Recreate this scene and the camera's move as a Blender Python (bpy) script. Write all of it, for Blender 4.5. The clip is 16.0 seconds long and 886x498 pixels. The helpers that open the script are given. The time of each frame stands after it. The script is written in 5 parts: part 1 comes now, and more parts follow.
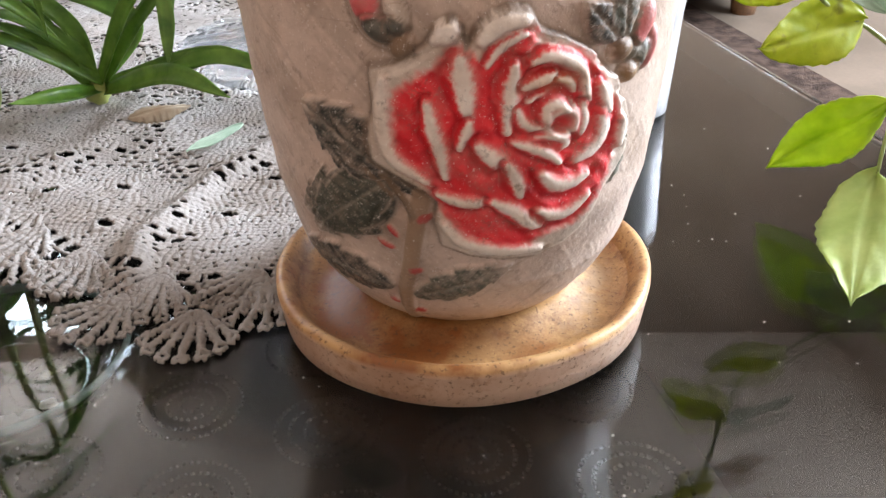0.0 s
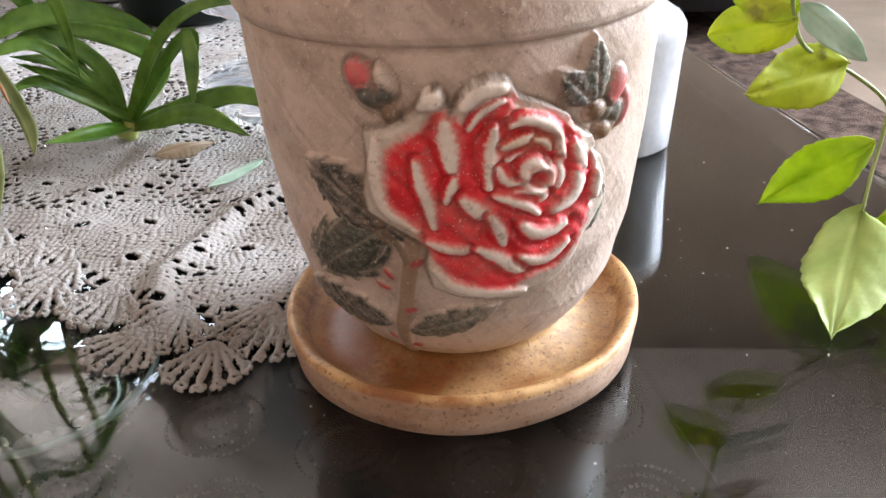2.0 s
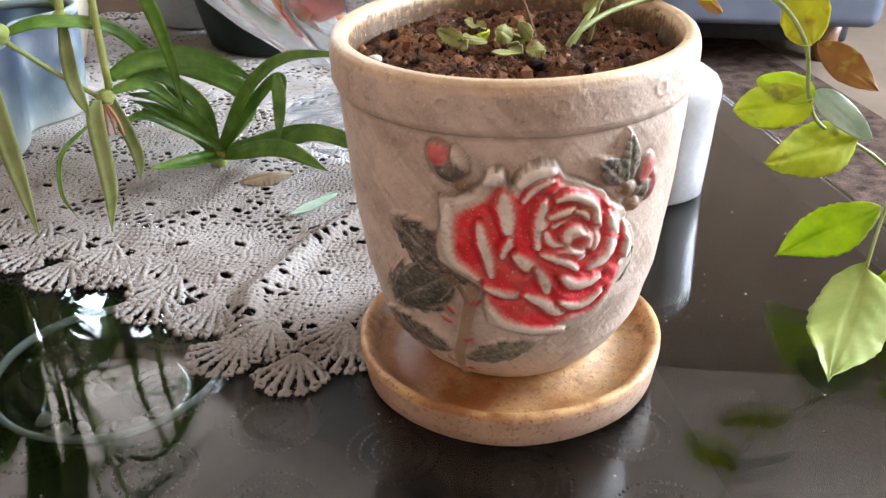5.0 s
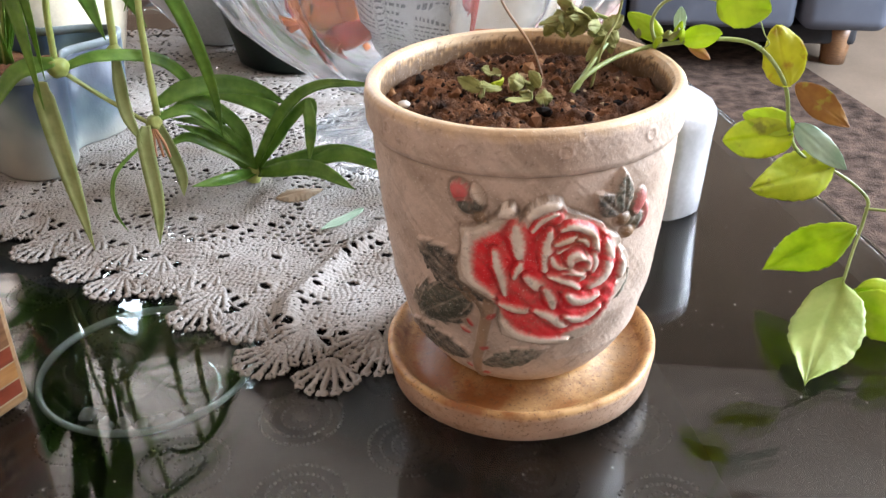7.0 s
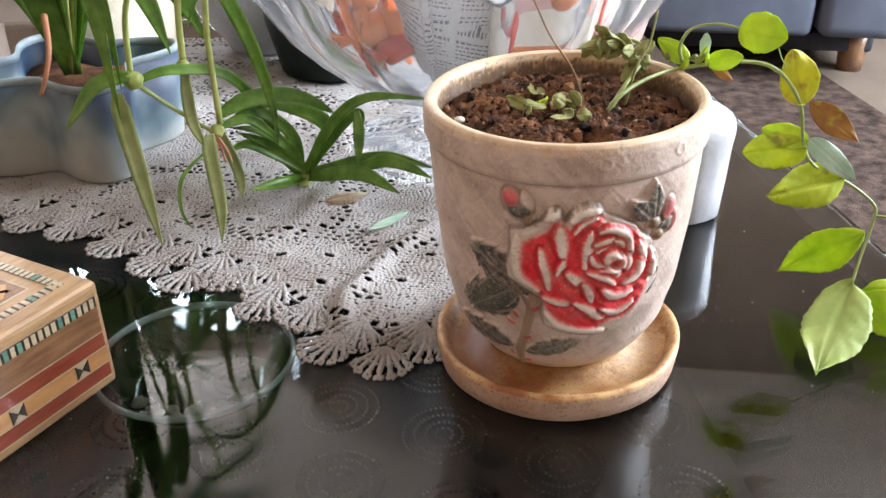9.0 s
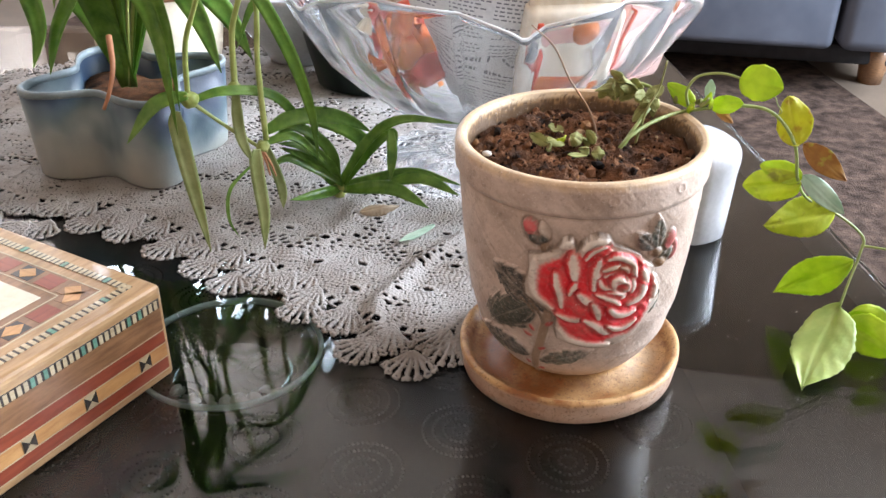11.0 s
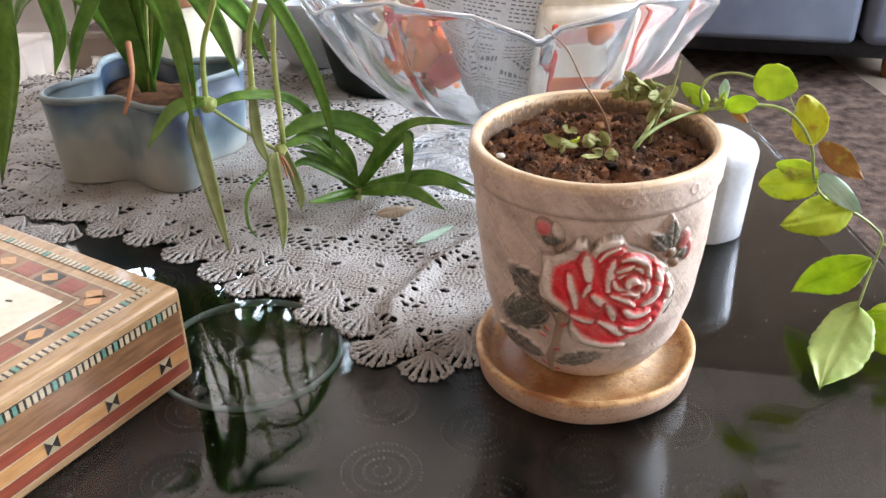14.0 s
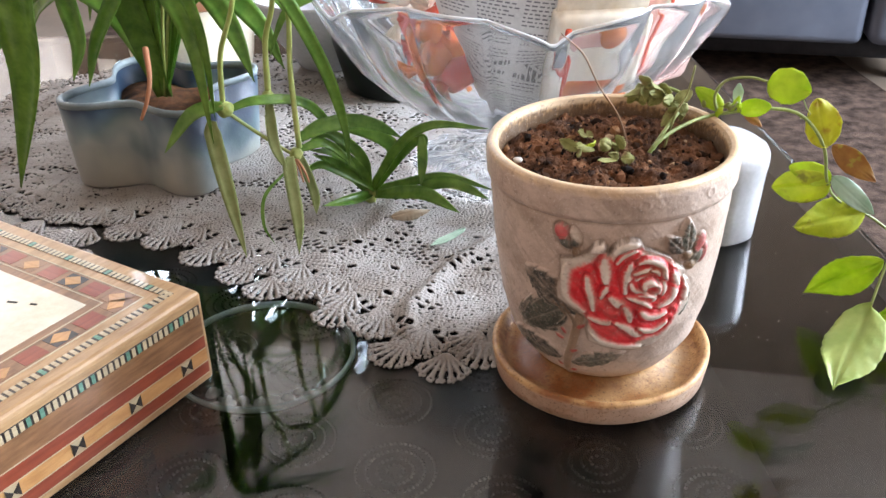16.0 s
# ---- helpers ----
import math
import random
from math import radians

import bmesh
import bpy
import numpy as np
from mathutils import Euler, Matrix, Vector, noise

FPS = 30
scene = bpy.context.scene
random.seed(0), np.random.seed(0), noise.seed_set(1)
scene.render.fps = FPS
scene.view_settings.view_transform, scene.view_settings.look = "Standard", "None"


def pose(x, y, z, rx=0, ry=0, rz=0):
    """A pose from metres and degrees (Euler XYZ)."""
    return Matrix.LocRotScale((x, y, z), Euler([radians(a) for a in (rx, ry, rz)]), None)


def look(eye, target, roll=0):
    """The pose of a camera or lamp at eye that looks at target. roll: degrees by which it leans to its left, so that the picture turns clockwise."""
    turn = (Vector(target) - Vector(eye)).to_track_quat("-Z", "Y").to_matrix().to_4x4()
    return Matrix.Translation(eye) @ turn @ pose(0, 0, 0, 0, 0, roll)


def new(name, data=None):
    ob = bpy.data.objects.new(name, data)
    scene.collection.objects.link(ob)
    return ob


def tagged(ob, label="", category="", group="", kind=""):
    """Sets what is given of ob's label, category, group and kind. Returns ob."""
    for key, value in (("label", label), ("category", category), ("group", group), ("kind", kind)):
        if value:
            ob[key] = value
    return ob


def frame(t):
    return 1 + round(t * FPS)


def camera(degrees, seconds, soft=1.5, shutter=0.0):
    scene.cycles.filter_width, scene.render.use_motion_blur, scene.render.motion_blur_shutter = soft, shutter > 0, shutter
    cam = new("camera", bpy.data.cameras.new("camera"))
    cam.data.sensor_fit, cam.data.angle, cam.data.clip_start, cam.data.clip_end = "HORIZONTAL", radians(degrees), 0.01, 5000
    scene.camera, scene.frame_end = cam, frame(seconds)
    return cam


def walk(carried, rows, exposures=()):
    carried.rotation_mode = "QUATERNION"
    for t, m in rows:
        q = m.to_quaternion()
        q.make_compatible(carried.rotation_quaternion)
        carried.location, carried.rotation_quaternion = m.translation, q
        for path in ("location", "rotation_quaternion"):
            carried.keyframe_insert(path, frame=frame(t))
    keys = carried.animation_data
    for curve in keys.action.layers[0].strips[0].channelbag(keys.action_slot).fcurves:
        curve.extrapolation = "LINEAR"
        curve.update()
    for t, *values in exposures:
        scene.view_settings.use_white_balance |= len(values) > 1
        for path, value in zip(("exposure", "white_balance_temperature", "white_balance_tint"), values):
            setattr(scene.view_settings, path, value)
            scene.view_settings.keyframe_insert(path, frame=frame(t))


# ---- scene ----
cam = camera(53.08, 16.0)
PATH = [
    (0, (-0.00343, -0.23794, 0.15549), (-0.00772, 0.10795, -0.04536), -0.281),
    (0.5, (0.00882, -0.23192, 0.16160), (0.00071, 0.11096, -0.04423), -2.003),
    (1, (0.00295, -0.23986, 0.16903), (-0.00922, 0.10583, -0.03185), -2.442),
    (1.5, (0.00655, -0.24225, 0.16655), (-0.00873, 0.10543, -0.03066), -2.281),
    (2, (0.00694, -0.25014, 0.17110), (-0.01123, 0.09845, -0.02422), -1.388),
    (2.5, (0.00815, -0.26155, 0.17564), (-0.01291, 0.08764, -0.01832), -0.563),
    (3, (0.00817, -0.26997, 0.18760), (-0.01809, 0.07978, -0.00471), -0.390),
    (3.5, (0.00818, -0.26802, 0.18622), (-0.02207, 0.08116, -0.00655), -0.495),
    (4, (0.00441, -0.27204, 0.19136), (-0.02887, 0.07713, -0.00093), -0.384),
    (6.5, (0.00624, -0.31596, 0.22645), (-0.03525, 0.03175, 0.03312), -0.195),
    (7, (0.00574, -0.32257, 0.23402), (-0.03698, 0.02460, 0.04000), -0.394),
    (7.5, (0.00569, -0.33451, 0.24303), (-0.03792, 0.01326, 0.05027), -0.371),
    (8, (0.00485, -0.34087, 0.24840), (-0.04055, 0.00675, 0.05579), -0.428),
    (8.5, (0.00020, -0.34502, 0.24428), (-0.04622, 0.00207, 0.05094), -0.444),
    (9, (-0.00442, -0.36035, 0.25300), (-0.05340, -0.01358, 0.05975), -0.375),
    (11.5, (-0.00273, -0.39836, 0.28686), (-0.06045, -0.05436, 0.09107), 0.907),
    (12, (-0.00187, -0.39914, 0.28679), (-0.06195, -0.05543, 0.09119), 0.627),
    (12.5, (-0.00357, -0.39726, 0.28652), (-0.06481, -0.05436, 0.08988), 0.351),
    (13, (-0.00147, -0.39762, 0.28828), (-0.06515, -0.05516, 0.09164), 0.098),
    (13.5, (-0.00054, -0.39787, 0.28833), (-0.06563, -0.05544, 0.09210), -0.136),
    (14, (-0.00000, -0.39714, 0.28784), (-0.06616, -0.05471, 0.09195), -0.427),
    (14.5, (-0.00373, -0.40014, 0.28585), (-0.07011, -0.05779, 0.08992), -0.344),
    (15, (-0.00314, -0.40080, 0.28607), (-0.07158, -0.05847, 0.09081), -0.539),
    (15.5, (-0.00449, -0.39937, 0.28826), (-0.07211, -0.05795, 0.09113), -0.623),
    (16, (-0.00575, -0.40289, 0.29175), (-0.07375, -0.06067, 0.09615), -0.757),
]
walk(cam, [(t, look(eye, target, roll)) for t, eye, target, roll in PATH], exposures=[(0, 0.12, 6650, 15), (4, 0.12, 6600, 14.5), (8, 0.11, 6550, 14.5), (13, 0.05, 6450, 14.5), (16, 0.03, 6450, 14.5)])

# ---- world, sun, window light ----
world = bpy.data.worlds.new("sky")
scene.world = world
world.use_nodes = True
wn = world.node_tree.nodes
sky = wn.new("ShaderNodeTexSky")
sky.sky_type, sky.sun_disc = "NISHITA", False
sky.sun_elevation, sky.sun_rotation = radians(38), radians(60)
wn["Background"].inputs[1].default_value = 0.12
world.node_tree.links.new(sky.outputs[0], wn["Background"].inputs[0])
scene.view_settings.exposure = 0.0

FLOOR = -0.45


def window_lamp(m, width, height, watts, colour):
    """Daylight entering through a window opening."""
    d = bpy.data.lights.new("window_light", "AREA")
    d.shape, d.size, d.size_y, d.energy, d.color = "RECTANGLE", width, height, watts, colour
    ob = new("window_light", d)
    ob.matrix_world = m
    return ob


window_lamp(look((-1.80, 3.02, 1.48), (-1.3, 0, 0.5)), 0.8, 1.2, 80, (0.70, 0.85, 1.0))
window_lamp(look((2.42, 1.1, 1.15), (0, 0.6, 0.3)), 1.7, 1.4, 345, (0.755, 0.875, 1.0))

# ---- materials ----
def node_mat(name):
    m = bpy.data.materials.new(name)
    m.use_nodes = True
    nt = m.node_tree
    return m, nt, nt.nodes["Principled BSDF"]


def noise_node(nt, scale, detail=4.0, rough=0.6, vec=None):
    n = nt.nodes.new("ShaderNodeTexNoise")
    n.inputs["Scale"].default_value, n.inputs["Detail"].default_value, n.inputs["Roughness"].default_value = scale, detail, rough
    if vec:
        nt.links.new(vec, n.inputs["Vector"])
    return n.outputs["Fac"]


def ramp(nt, fac, *stops):
    r = nt.nodes.new("ShaderNodeValToRGB")
    el = r.color_ramp.elements
    while len(el) < len(stops):
        el.new(0.5)
    for e, (p, c) in zip(el, stops):
        e.position, e.color = p, (*c, 1) if len(c) == 3 else c
    nt.links.new(fac, r.inputs[0])
    return r.outputs[0]


def mix(nt, fac, a, b, how="MIX"):
    n = nt.nodes.new("ShaderNodeMix")
    n.data_type, n.blend_type = "RGBA", how
    for socket, v in ((n.inputs[0], fac), (n.inputs[6], a), (n.inputs[7], b)):
        if isinstance(v, (int, float)):
            socket.default_value = v
        elif isinstance(v, tuple):
            socket.default_value = (*v, 1)
        else:
            nt.links.new(v, socket)
    return n.outputs[2]


def bump(nt, bsdf, fac, strength, distance):
    b = nt.nodes.new("ShaderNodeBump")
    b.inputs["Strength"].default_value, b.inputs["Distance"].default_value = strength, distance
    nt.links.new(fac, b.inputs["Height"])
    nt.links.new(b.outputs[0], bsdf.inputs["Normal"])


def coords(nt, stretch=(1, 1, 1)):
    t = nt.nodes.new("ShaderNodeTexCoord")
    m = nt.nodes.new("ShaderNodeMapping")
    m.inputs["Scale"].default_value = stretch
    nt.links.new(t.outputs["Object"], m.inputs[0])
    return m.outputs[0]


def surface(name, dark, light, rough=0.6, big=40, fine=400, relief=0.15, depth=0.0006, stretch=(1, 1, 1), metal=0.0, spec=0.5, coat=0.0, vary=0.0):
    """Two tones mixed by noise at a large and a fine scale, with fine relief."""
    m, nt, b = node_mat(name)
    v = coords(nt, stretch)
    f1, f2 = noise_node(nt, big, 3, 0.55, v), noise_node(nt, fine, 4, 0.65, v)
    col = mix(nt, ramp(nt, f1, (0.3, (0, 0, 0)), (0.7, (1, 1, 1))), dark, light)
    col = mix(nt, 0.5, col, ramp(nt, f2, (0.25, (0.62, 0.62, 0.62)), (0.75, (1, 1, 1))), "MULTIPLY")
    if vary:
        info = nt.nodes.new("ShaderNodeObjectInfo")
        col = mix(nt, vary, col, ramp(nt, info.outputs["Random"], (0, (0.6, 0.6, 0.6)), (1, (1.0, 1.0, 1.0))), "MULTIPLY")
    nt.links.new(col, b.inputs["Base Color"])
    b.inputs["Roughness"].default_value, b.inputs["Metallic"].default_value = rough, metal
    b.inputs["Specular IOR Level"].default_value, b.inputs["Coat Weight"].default_value = spec, coat
    b.inputs["Coat Roughness"].default_value = 0.12
    bump(nt, b, f2, relief, depth)
    return m


def glass(name, tint, rough=0.0, ior=1.5):
    m, nt, b = node_mat(name)
    b.inputs["Base Color"].default_value = (*tint, 1)
    b.inputs["Transmission Weight"].default_value, b.inputs["Roughness"].default_value, b.inputs["IOR"].default_value = 1.0, rough, ior
    return m


def pot_paint():
    """Matt glazed clay: the painted colours of the mesh, mottled, crazed and rubbed."""
    m, nt, b = node_mat("painted_clay")
    a = nt.nodes.new("ShaderNodeAttribute")
    a.attribute_name = "paint"
    v = coords(nt)
    f1, f2, f3, f4 = noise_node(nt, 38, 5, 0.65, v), noise_node(nt, 1100, 3, 0.7, v), noise_node(nt, 260, 5, 0.75, v), noise_node(nt, 95, 5, 0.7, v)
    col = mix(nt, 0.75, a.outputs["Color"], ramp(nt, f1, (0.32, (0.60, 0.53, 0.47)), (0.52, (0.86, 0.85, 0.84)), (0.70, (1.05, 1.05, 1.05))), "MULTIPLY")
    col = mix(nt, ramp(nt, f4, (0.48, (0, 0, 0)), (0.66, (0.36, 0.36, 0.36))), col, (0.30, 0.22, 0.165))
    col = mix(nt, ramp(nt, f3, (0.57, (0, 0, 0)), (0.68, (0.55, 0.55, 0.55))), col, (0.17, 0.115, 0.08))
    col = mix(nt, ramp(nt, f2, (0.62, (0, 0, 0)), (0.70, (0.5, 0.5, 0.5))), col, (0.84, 0.80, 0.74))
    w = nt.nodes.new("ShaderNodeTexVoronoi")
    w.feature = "DISTANCE_TO_EDGE"
    w.inputs["Scale"].default_value = 48
    nt.links.new(v, w.inputs["Vector"])
    crack = ramp(nt, w.outputs["Distance"], (0.0, (0.4, 0.4, 0.4)), (0.012, (0, 0, 0)))
    col = mix(nt, mix(nt, 1.0, crack, ramp(nt, f4, (0.48, (0, 0, 0)), (0.6, (1, 1, 1))), "MULTIPLY"), col, (0.25, 0.18, 0.12))
    nt.links.new(col, b.inputs["Base Color"])
    nt.links.new(ramp(nt, f4, (0.3, (0.34, 0.34, 0.34)), (0.7, (0.62, 0.62, 0.62))), b.inputs["Roughness"])
    b.inputs["Specular IOR Level"].default_value = 0.5
    bump(nt, b, mix(nt, 0.4, f3, f2), 0.55, 0.0008)
    return m


def stained_saucer():
    """Pale fired clay with ochre water stains in the dish and brown specks."""
    m, nt, b = node_mat("stained_clay")
    v = coords(nt)
    f1, f2, f3 = noise_node(nt, 38, 5, 0.62, v), noise_node(nt, 160, 5, 0.7, v), noise_node(nt, 700, 3, 0.6, v)
    a = nt.nodes.new("ShaderNodeAttribute")
    a.attribute_name = "stain"
    ochre = mix(nt, ramp(nt, f1, (0.42, (0, 0, 0)), (0.57, (1, 1, 1))), (0.25, 0.088, 0.020), (0.52, 0.315, 0.13))
    outer = mix(nt, ramp(nt, f1, (0.35, (0, 0, 0)), (0.65, (1, 1, 1))), (0.38, 0.23, 0.145), (0.50, 0.35, 0.25))
    col = mix(nt, a.outputs["Fac"], outer, ochre)
    col = mix(nt, ramp(nt, f2, (0.54, (0, 0, 0)), (0.70, (0.8, 0.8, 0.8))), col, (0.26, 0.115, 0.04))
    col = mix(nt, ramp(nt, f1, (0.62, (0, 0, 0)), (0.70, (0.7, 0.7, 0.7))), col, (0.60, 0.455, 0.28))
    g = nt.nodes.new("ShaderNodeAttribute")
    g.attribute_name = "grime"
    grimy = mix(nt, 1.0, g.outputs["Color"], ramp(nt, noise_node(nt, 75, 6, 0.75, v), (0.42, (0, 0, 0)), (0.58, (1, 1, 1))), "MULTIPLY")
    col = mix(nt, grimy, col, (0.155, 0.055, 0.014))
    col = mix(nt, ramp(nt, f3, (0.58, (0, 0, 0)), (0.66, (0.8, 0.8, 0.8))), col, (0.14, 0.07, 0.03))
    nt.links.new(col, b.inputs["Base Color"])
    b.inputs["Roughness"].default_value = 0.5
    bump(nt, b, f3, 0.2, 0.0005)
    return m


def leaf_mat(name, dark, light, rough=0.38, through_light=0.25, blotch=None):
    m, nt, b = node_mat(name)
    v = coords(nt)
    f1, f2 = noise_node(nt, 90, 3, 0.6, v), noise_node(nt, 700, 3, 0.6, v)
    col = mix(nt, ramp(nt, f1, (0.3, (0, 0, 0)), (0.7, (1, 1, 1))), dark, light)
    if blotch:
        col = mix(nt, ramp(nt, noise_node(nt, 130, 3, 0.5, v), (0.59, (0, 0, 0)), (0.70, (0.85, 0.85, 0.85))), col, blotch)
    nt.links.new(col, b.inputs["Base Color"])
    b.inputs["Roughness"].default_value = rough
    bump(nt, b, f2, 0.2, 0.0004)
    t = nt.nodes.new("ShaderNodeBsdfTranslucent")
    nt.links.new(col, t.inputs[0])
    s = nt.nodes.new("ShaderNodeMixShader")
    s.inputs[0].default_value = through_light
    nt.links.new(b.outputs[0], s.inputs[1])
    nt.links.new(t.outputs[0], s.inputs[2])
    nt.links.new(s.outputs[0], nt.nodes["Material Output"].inputs[0])
    return m


def wood(name, dark, light, coat=0.5, vary=0.0):
    return surface(name, dark, light, 0.42, 60, 420, 0.1, 0.0003, (1, 6, 6), coat=coat, vary=vary)


M_POT, M_SAUCER = pot_paint(), stained_saucer()
M_TABLE = glass("table_glass", (0.80, 0.84, 0.82), 0.0, 1.45)
_nt = M_TABLE.node_tree
_nt.links.new(ramp(_nt, noise_node(_nt, 9, 5, 0.7, coords(_nt)), (0.45, (0.0, 0.0, 0.0)), (0.75, (0.035, 0.035, 0.035))), _nt.nodes["Principled BSDF"].inputs["Roughness"])
_dust = _nt.nodes.new("ShaderNodeBsdfDiffuse")
_dust.inputs[0].default_value = (0.52, 0.46, 0.40, 1)
_film = mix(_nt, 1.0, ramp(_nt, noise_node(_nt, 14, 6, 0.7, coords(_nt, (1.0, 0.35, 1))), (0.46, (0.0, 0.0, 0.0)), (0.72, (0.024, 0.024, 0.024))),
            ramp(_nt, noise_node(_nt, 420, 4, 0.7, coords(_nt)), (0.40, (0.25, 0.25, 0.25)), (0.72, (1.6, 1.6, 1.6))), "MULTIPLY")
_over = _nt.nodes.new("ShaderNodeMixShader")
_nt.links.new(_film, _over.inputs[0])
_nt.links.new(_nt.nodes["Principled BSDF"].outputs[0], _over.inputs[1])
_nt.links.new(_dust.outputs[0], _over.inputs[2])
_nt.links.new(_over.outputs[0], _nt.nodes["Material Output"].inputs[0])
M_DISHRIM = surface("dish_rim_glass", (0.44, 0.53, 0.49), (0.60, 0.69, 0.65), 0.15, 60, 300, 0.05, coat=0.8)
M_CRYSTAL = glass("crystal", (0.97, 0.985, 1.0), 0.0, 1.5)
M_RIMGLASS = glass("cut_glass_edge", (0.96, 0.98, 1.0), 0.12, 1.4)
# less transmission: a diffuse white share stands in for bright window reflections
M_RIMGLASS.node_tree.nodes["Principled BSDF"].inputs["Transmission Weight"].default_value = 0.5
M_CRYSTAL.node_tree.nodes["Principled BSDF"].inputs["Transmission Weight"].default_value = 0.95
M_DISHGLASS = glass("dish_glass", (0.90, 0.97, 0.94), 0.0)
M_SHELF = surface("dark_carved_wood", (0.003, 0.003, 0.003), (0.011, 0.011, 0.011), 0.8, 18, 300, 0.3, 0.001, spec=0.06)
M_FRAME = surface("dark_table_wood", (0.005, 0.004, 0.0035), (0.014, 0.010, 0.008), 0.9, spec=0.08)
M_LACE = surface("crochet_cotton", (0.255, 0.220, 0.190), (0.42, 0.40, 0.38), 0.85, 22, 900, 0.6, 0.0009, spec=0.25)
M_SOIL = surface("potting_soil", (0.022, 0.011, 0.007), (0.26, 0.115, 0.052), 0.9, 75, 1100, 0.9, 0.002, spec=0.2)
M_PEBBLE = surface("pale_pebble", (0.45, 0.42, 0.38), (0.75, 0.72, 0.66), 0.6, 90, 500)
M_VINE = leaf_mat("vine_stem", (0.20, 0.27, 0.07), (0.34, 0.40, 0.13), 0.45, 0.1)
M_LIME = leaf_mat("lime_leaf", (0.34, 0.50, 0.012), (0.56, 0.70, 0.04), 0.4, 0.42)
M_LIMESPOT = leaf_mat("spotted_lime_leaf", (0.40, 0.50, 0.02), (0.62, 0.68, 0.05), 0.45, 0.42, (0.26, 0.27, 0.03))
M_PALE = leaf_mat("pale_leaf_underside", (0.36, 0.48, 0.12), (0.50, 0.60, 0.19), 0.5, 0.40)
M_BLUELEAF = leaf_mat("bluish_leaf_underside", (0.34, 0.50, 0.37), (0.50, 0.65, 0.52), 0.5, 0.25)
M_YELLOW = leaf_mat("yellowing_leaf", (0.50, 0.50, 0.02), (0.66, 0.66, 0.05), 0.55, 0.42, (0.40, 0.22, 0.03))
M_BROWN = leaf_mat("withered_leaf", (0.24, 0.09, 0.02), (0.40, 0.22, 0.04), 0.6, 0.25, (0.42, 0.44, 0.05))
M_WILT = leaf_mat("wilted_leaf", (0.15, 0.165, 0.035), (0.40, 0.41, 0.15), 0.7, 0.2, (0.20, 0.12, 0.05))
M_TWIG = surface("dry_twig", (0.14, 0.07, 0.03), (0.30, 0.17, 0.08), 0.7)
M_BLADE = leaf_mat("spider_leaf", (0.055, 0.155, 0.012), (0.165, 0.31, 0.045), 0.28, 0.24)
M_BLADEPALE = leaf_mat("pale_spider_leaf", (0.20, 0.27, 0.08), (0.36, 0.42, 0.18), 0.4, 0.25)
M_RUNNER = leaf_mat("spider_runner", (0.22, 0.28, 0.06), (0.38, 0.42, 0.13), 0.4, 0.1)
M_WHITE = surface("white_porcelain", (0.52, 0.53, 0.56), (0.61, 0.62, 0.65), 0.25, 30, 300, 0.05, coat=0.5)
M_CREAM = surface("cream_ceramic", (0.60, 0.52, 0.38), (0.72, 0.64, 0.50), 0.35)
M_TERRA = surface("terracotta", (0.34, 0.13, 0.06), (0.48, 0.22, 0.11), 0.7)
M_DARKVASE = surface("dark_green_glaze", (0.003, 0.006, 0.005), (0.008, 0.016, 0.011), 0.4, spec=0.2)
M_FROSTRIM = surface("pale_frosted_rim", (0.15, 0.19, 0.21), (0.27, 0.32, 0.33), 0.5, 40, 300)
M_MAPLE = wood("maple_wood", (0.31, 0.175, 0.075), (0.49, 0.31, 0.15))
M_WALNUT = wood("walnut_wood", (0.16, 0.075, 0.03), (0.30, 0.15, 0.065))
M_MAHOG = wood("red_mahogany", (0.20, 0.035, 0.015), (0.30, 0.065, 0.028))
M_OAK = wood("honey_wood", (0.46, 0.22, 0.07), (0.62, 0.34, 0.13), vary=0.4)
M_IVORY = wood("ivory_inlay", (0.44, 0.345, 0.205), (0.60, 0.49, 0.32), vary=0.5)
M_EBONY = wood("black_inlay", (0.015, 0.012, 0.01), (0.04, 0.03, 0.025))
M_GREEN = wood("green_inlay", (0.08, 0.22, 0.15), (0.18, 0.36, 0.26), vary=0.6)
M_PEARL = surface("cream_stone_panel", (0.62, 0.56, 0.42), (0.80, 0.76, 0.64), 0.2, 30, 200, 0.05, coat=0.6)
M_INK = surface("black_ink", (0.01, 0.01, 0.01), (0.03, 0.03, 0.03), 0.6)
M_NEWS = surface("newsprint", (0.68, 0.67, 0.65), (0.80, 0.79, 0.77), 0.85, 20, 300)
M_NEWSINK = surface("newsprint_ink", (0.16, 0.16, 0.17), (0.26, 0.26, 0.27), 0.9)
M_WRAPRED = surface("red_wrapper", (0.50, 0.03, 0.02), (0.68, 0.10, 0.05), 0.25, 40, 200, 0.4, coat=0.6)
M_WRAPORANGE = surface("orange_wrapper", (0.66, 0.13, 0.025), (0.80, 0.27, 0.06), 0.25, 40, 200, 0.4, coat=0.6)
M_WRAPCREAM = surface("cream_wrapper", (0.80, 0.68, 0.50), (0.92, 0.87, 0.76), 0.25, 60, 200, 0.3, coat=0.6)
M_WRAPPINK = surface("pink_wrapper", (0.78, 0.38, 0.34), (0.90, 0.66, 0.58), 0.25, 40, 200, 0.3, coat=0.6)
M_WALL = surface("room_paint", (0.72, 0.70, 0.67), (0.80, 0.78, 0.75), 0.9, 3, 60)
# unseen far wall: colour darkened to dim its reflection in the glass
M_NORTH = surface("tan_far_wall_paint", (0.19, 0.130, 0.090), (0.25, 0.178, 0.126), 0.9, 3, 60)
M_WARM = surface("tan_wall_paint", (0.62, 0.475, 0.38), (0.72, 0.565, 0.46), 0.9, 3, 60)
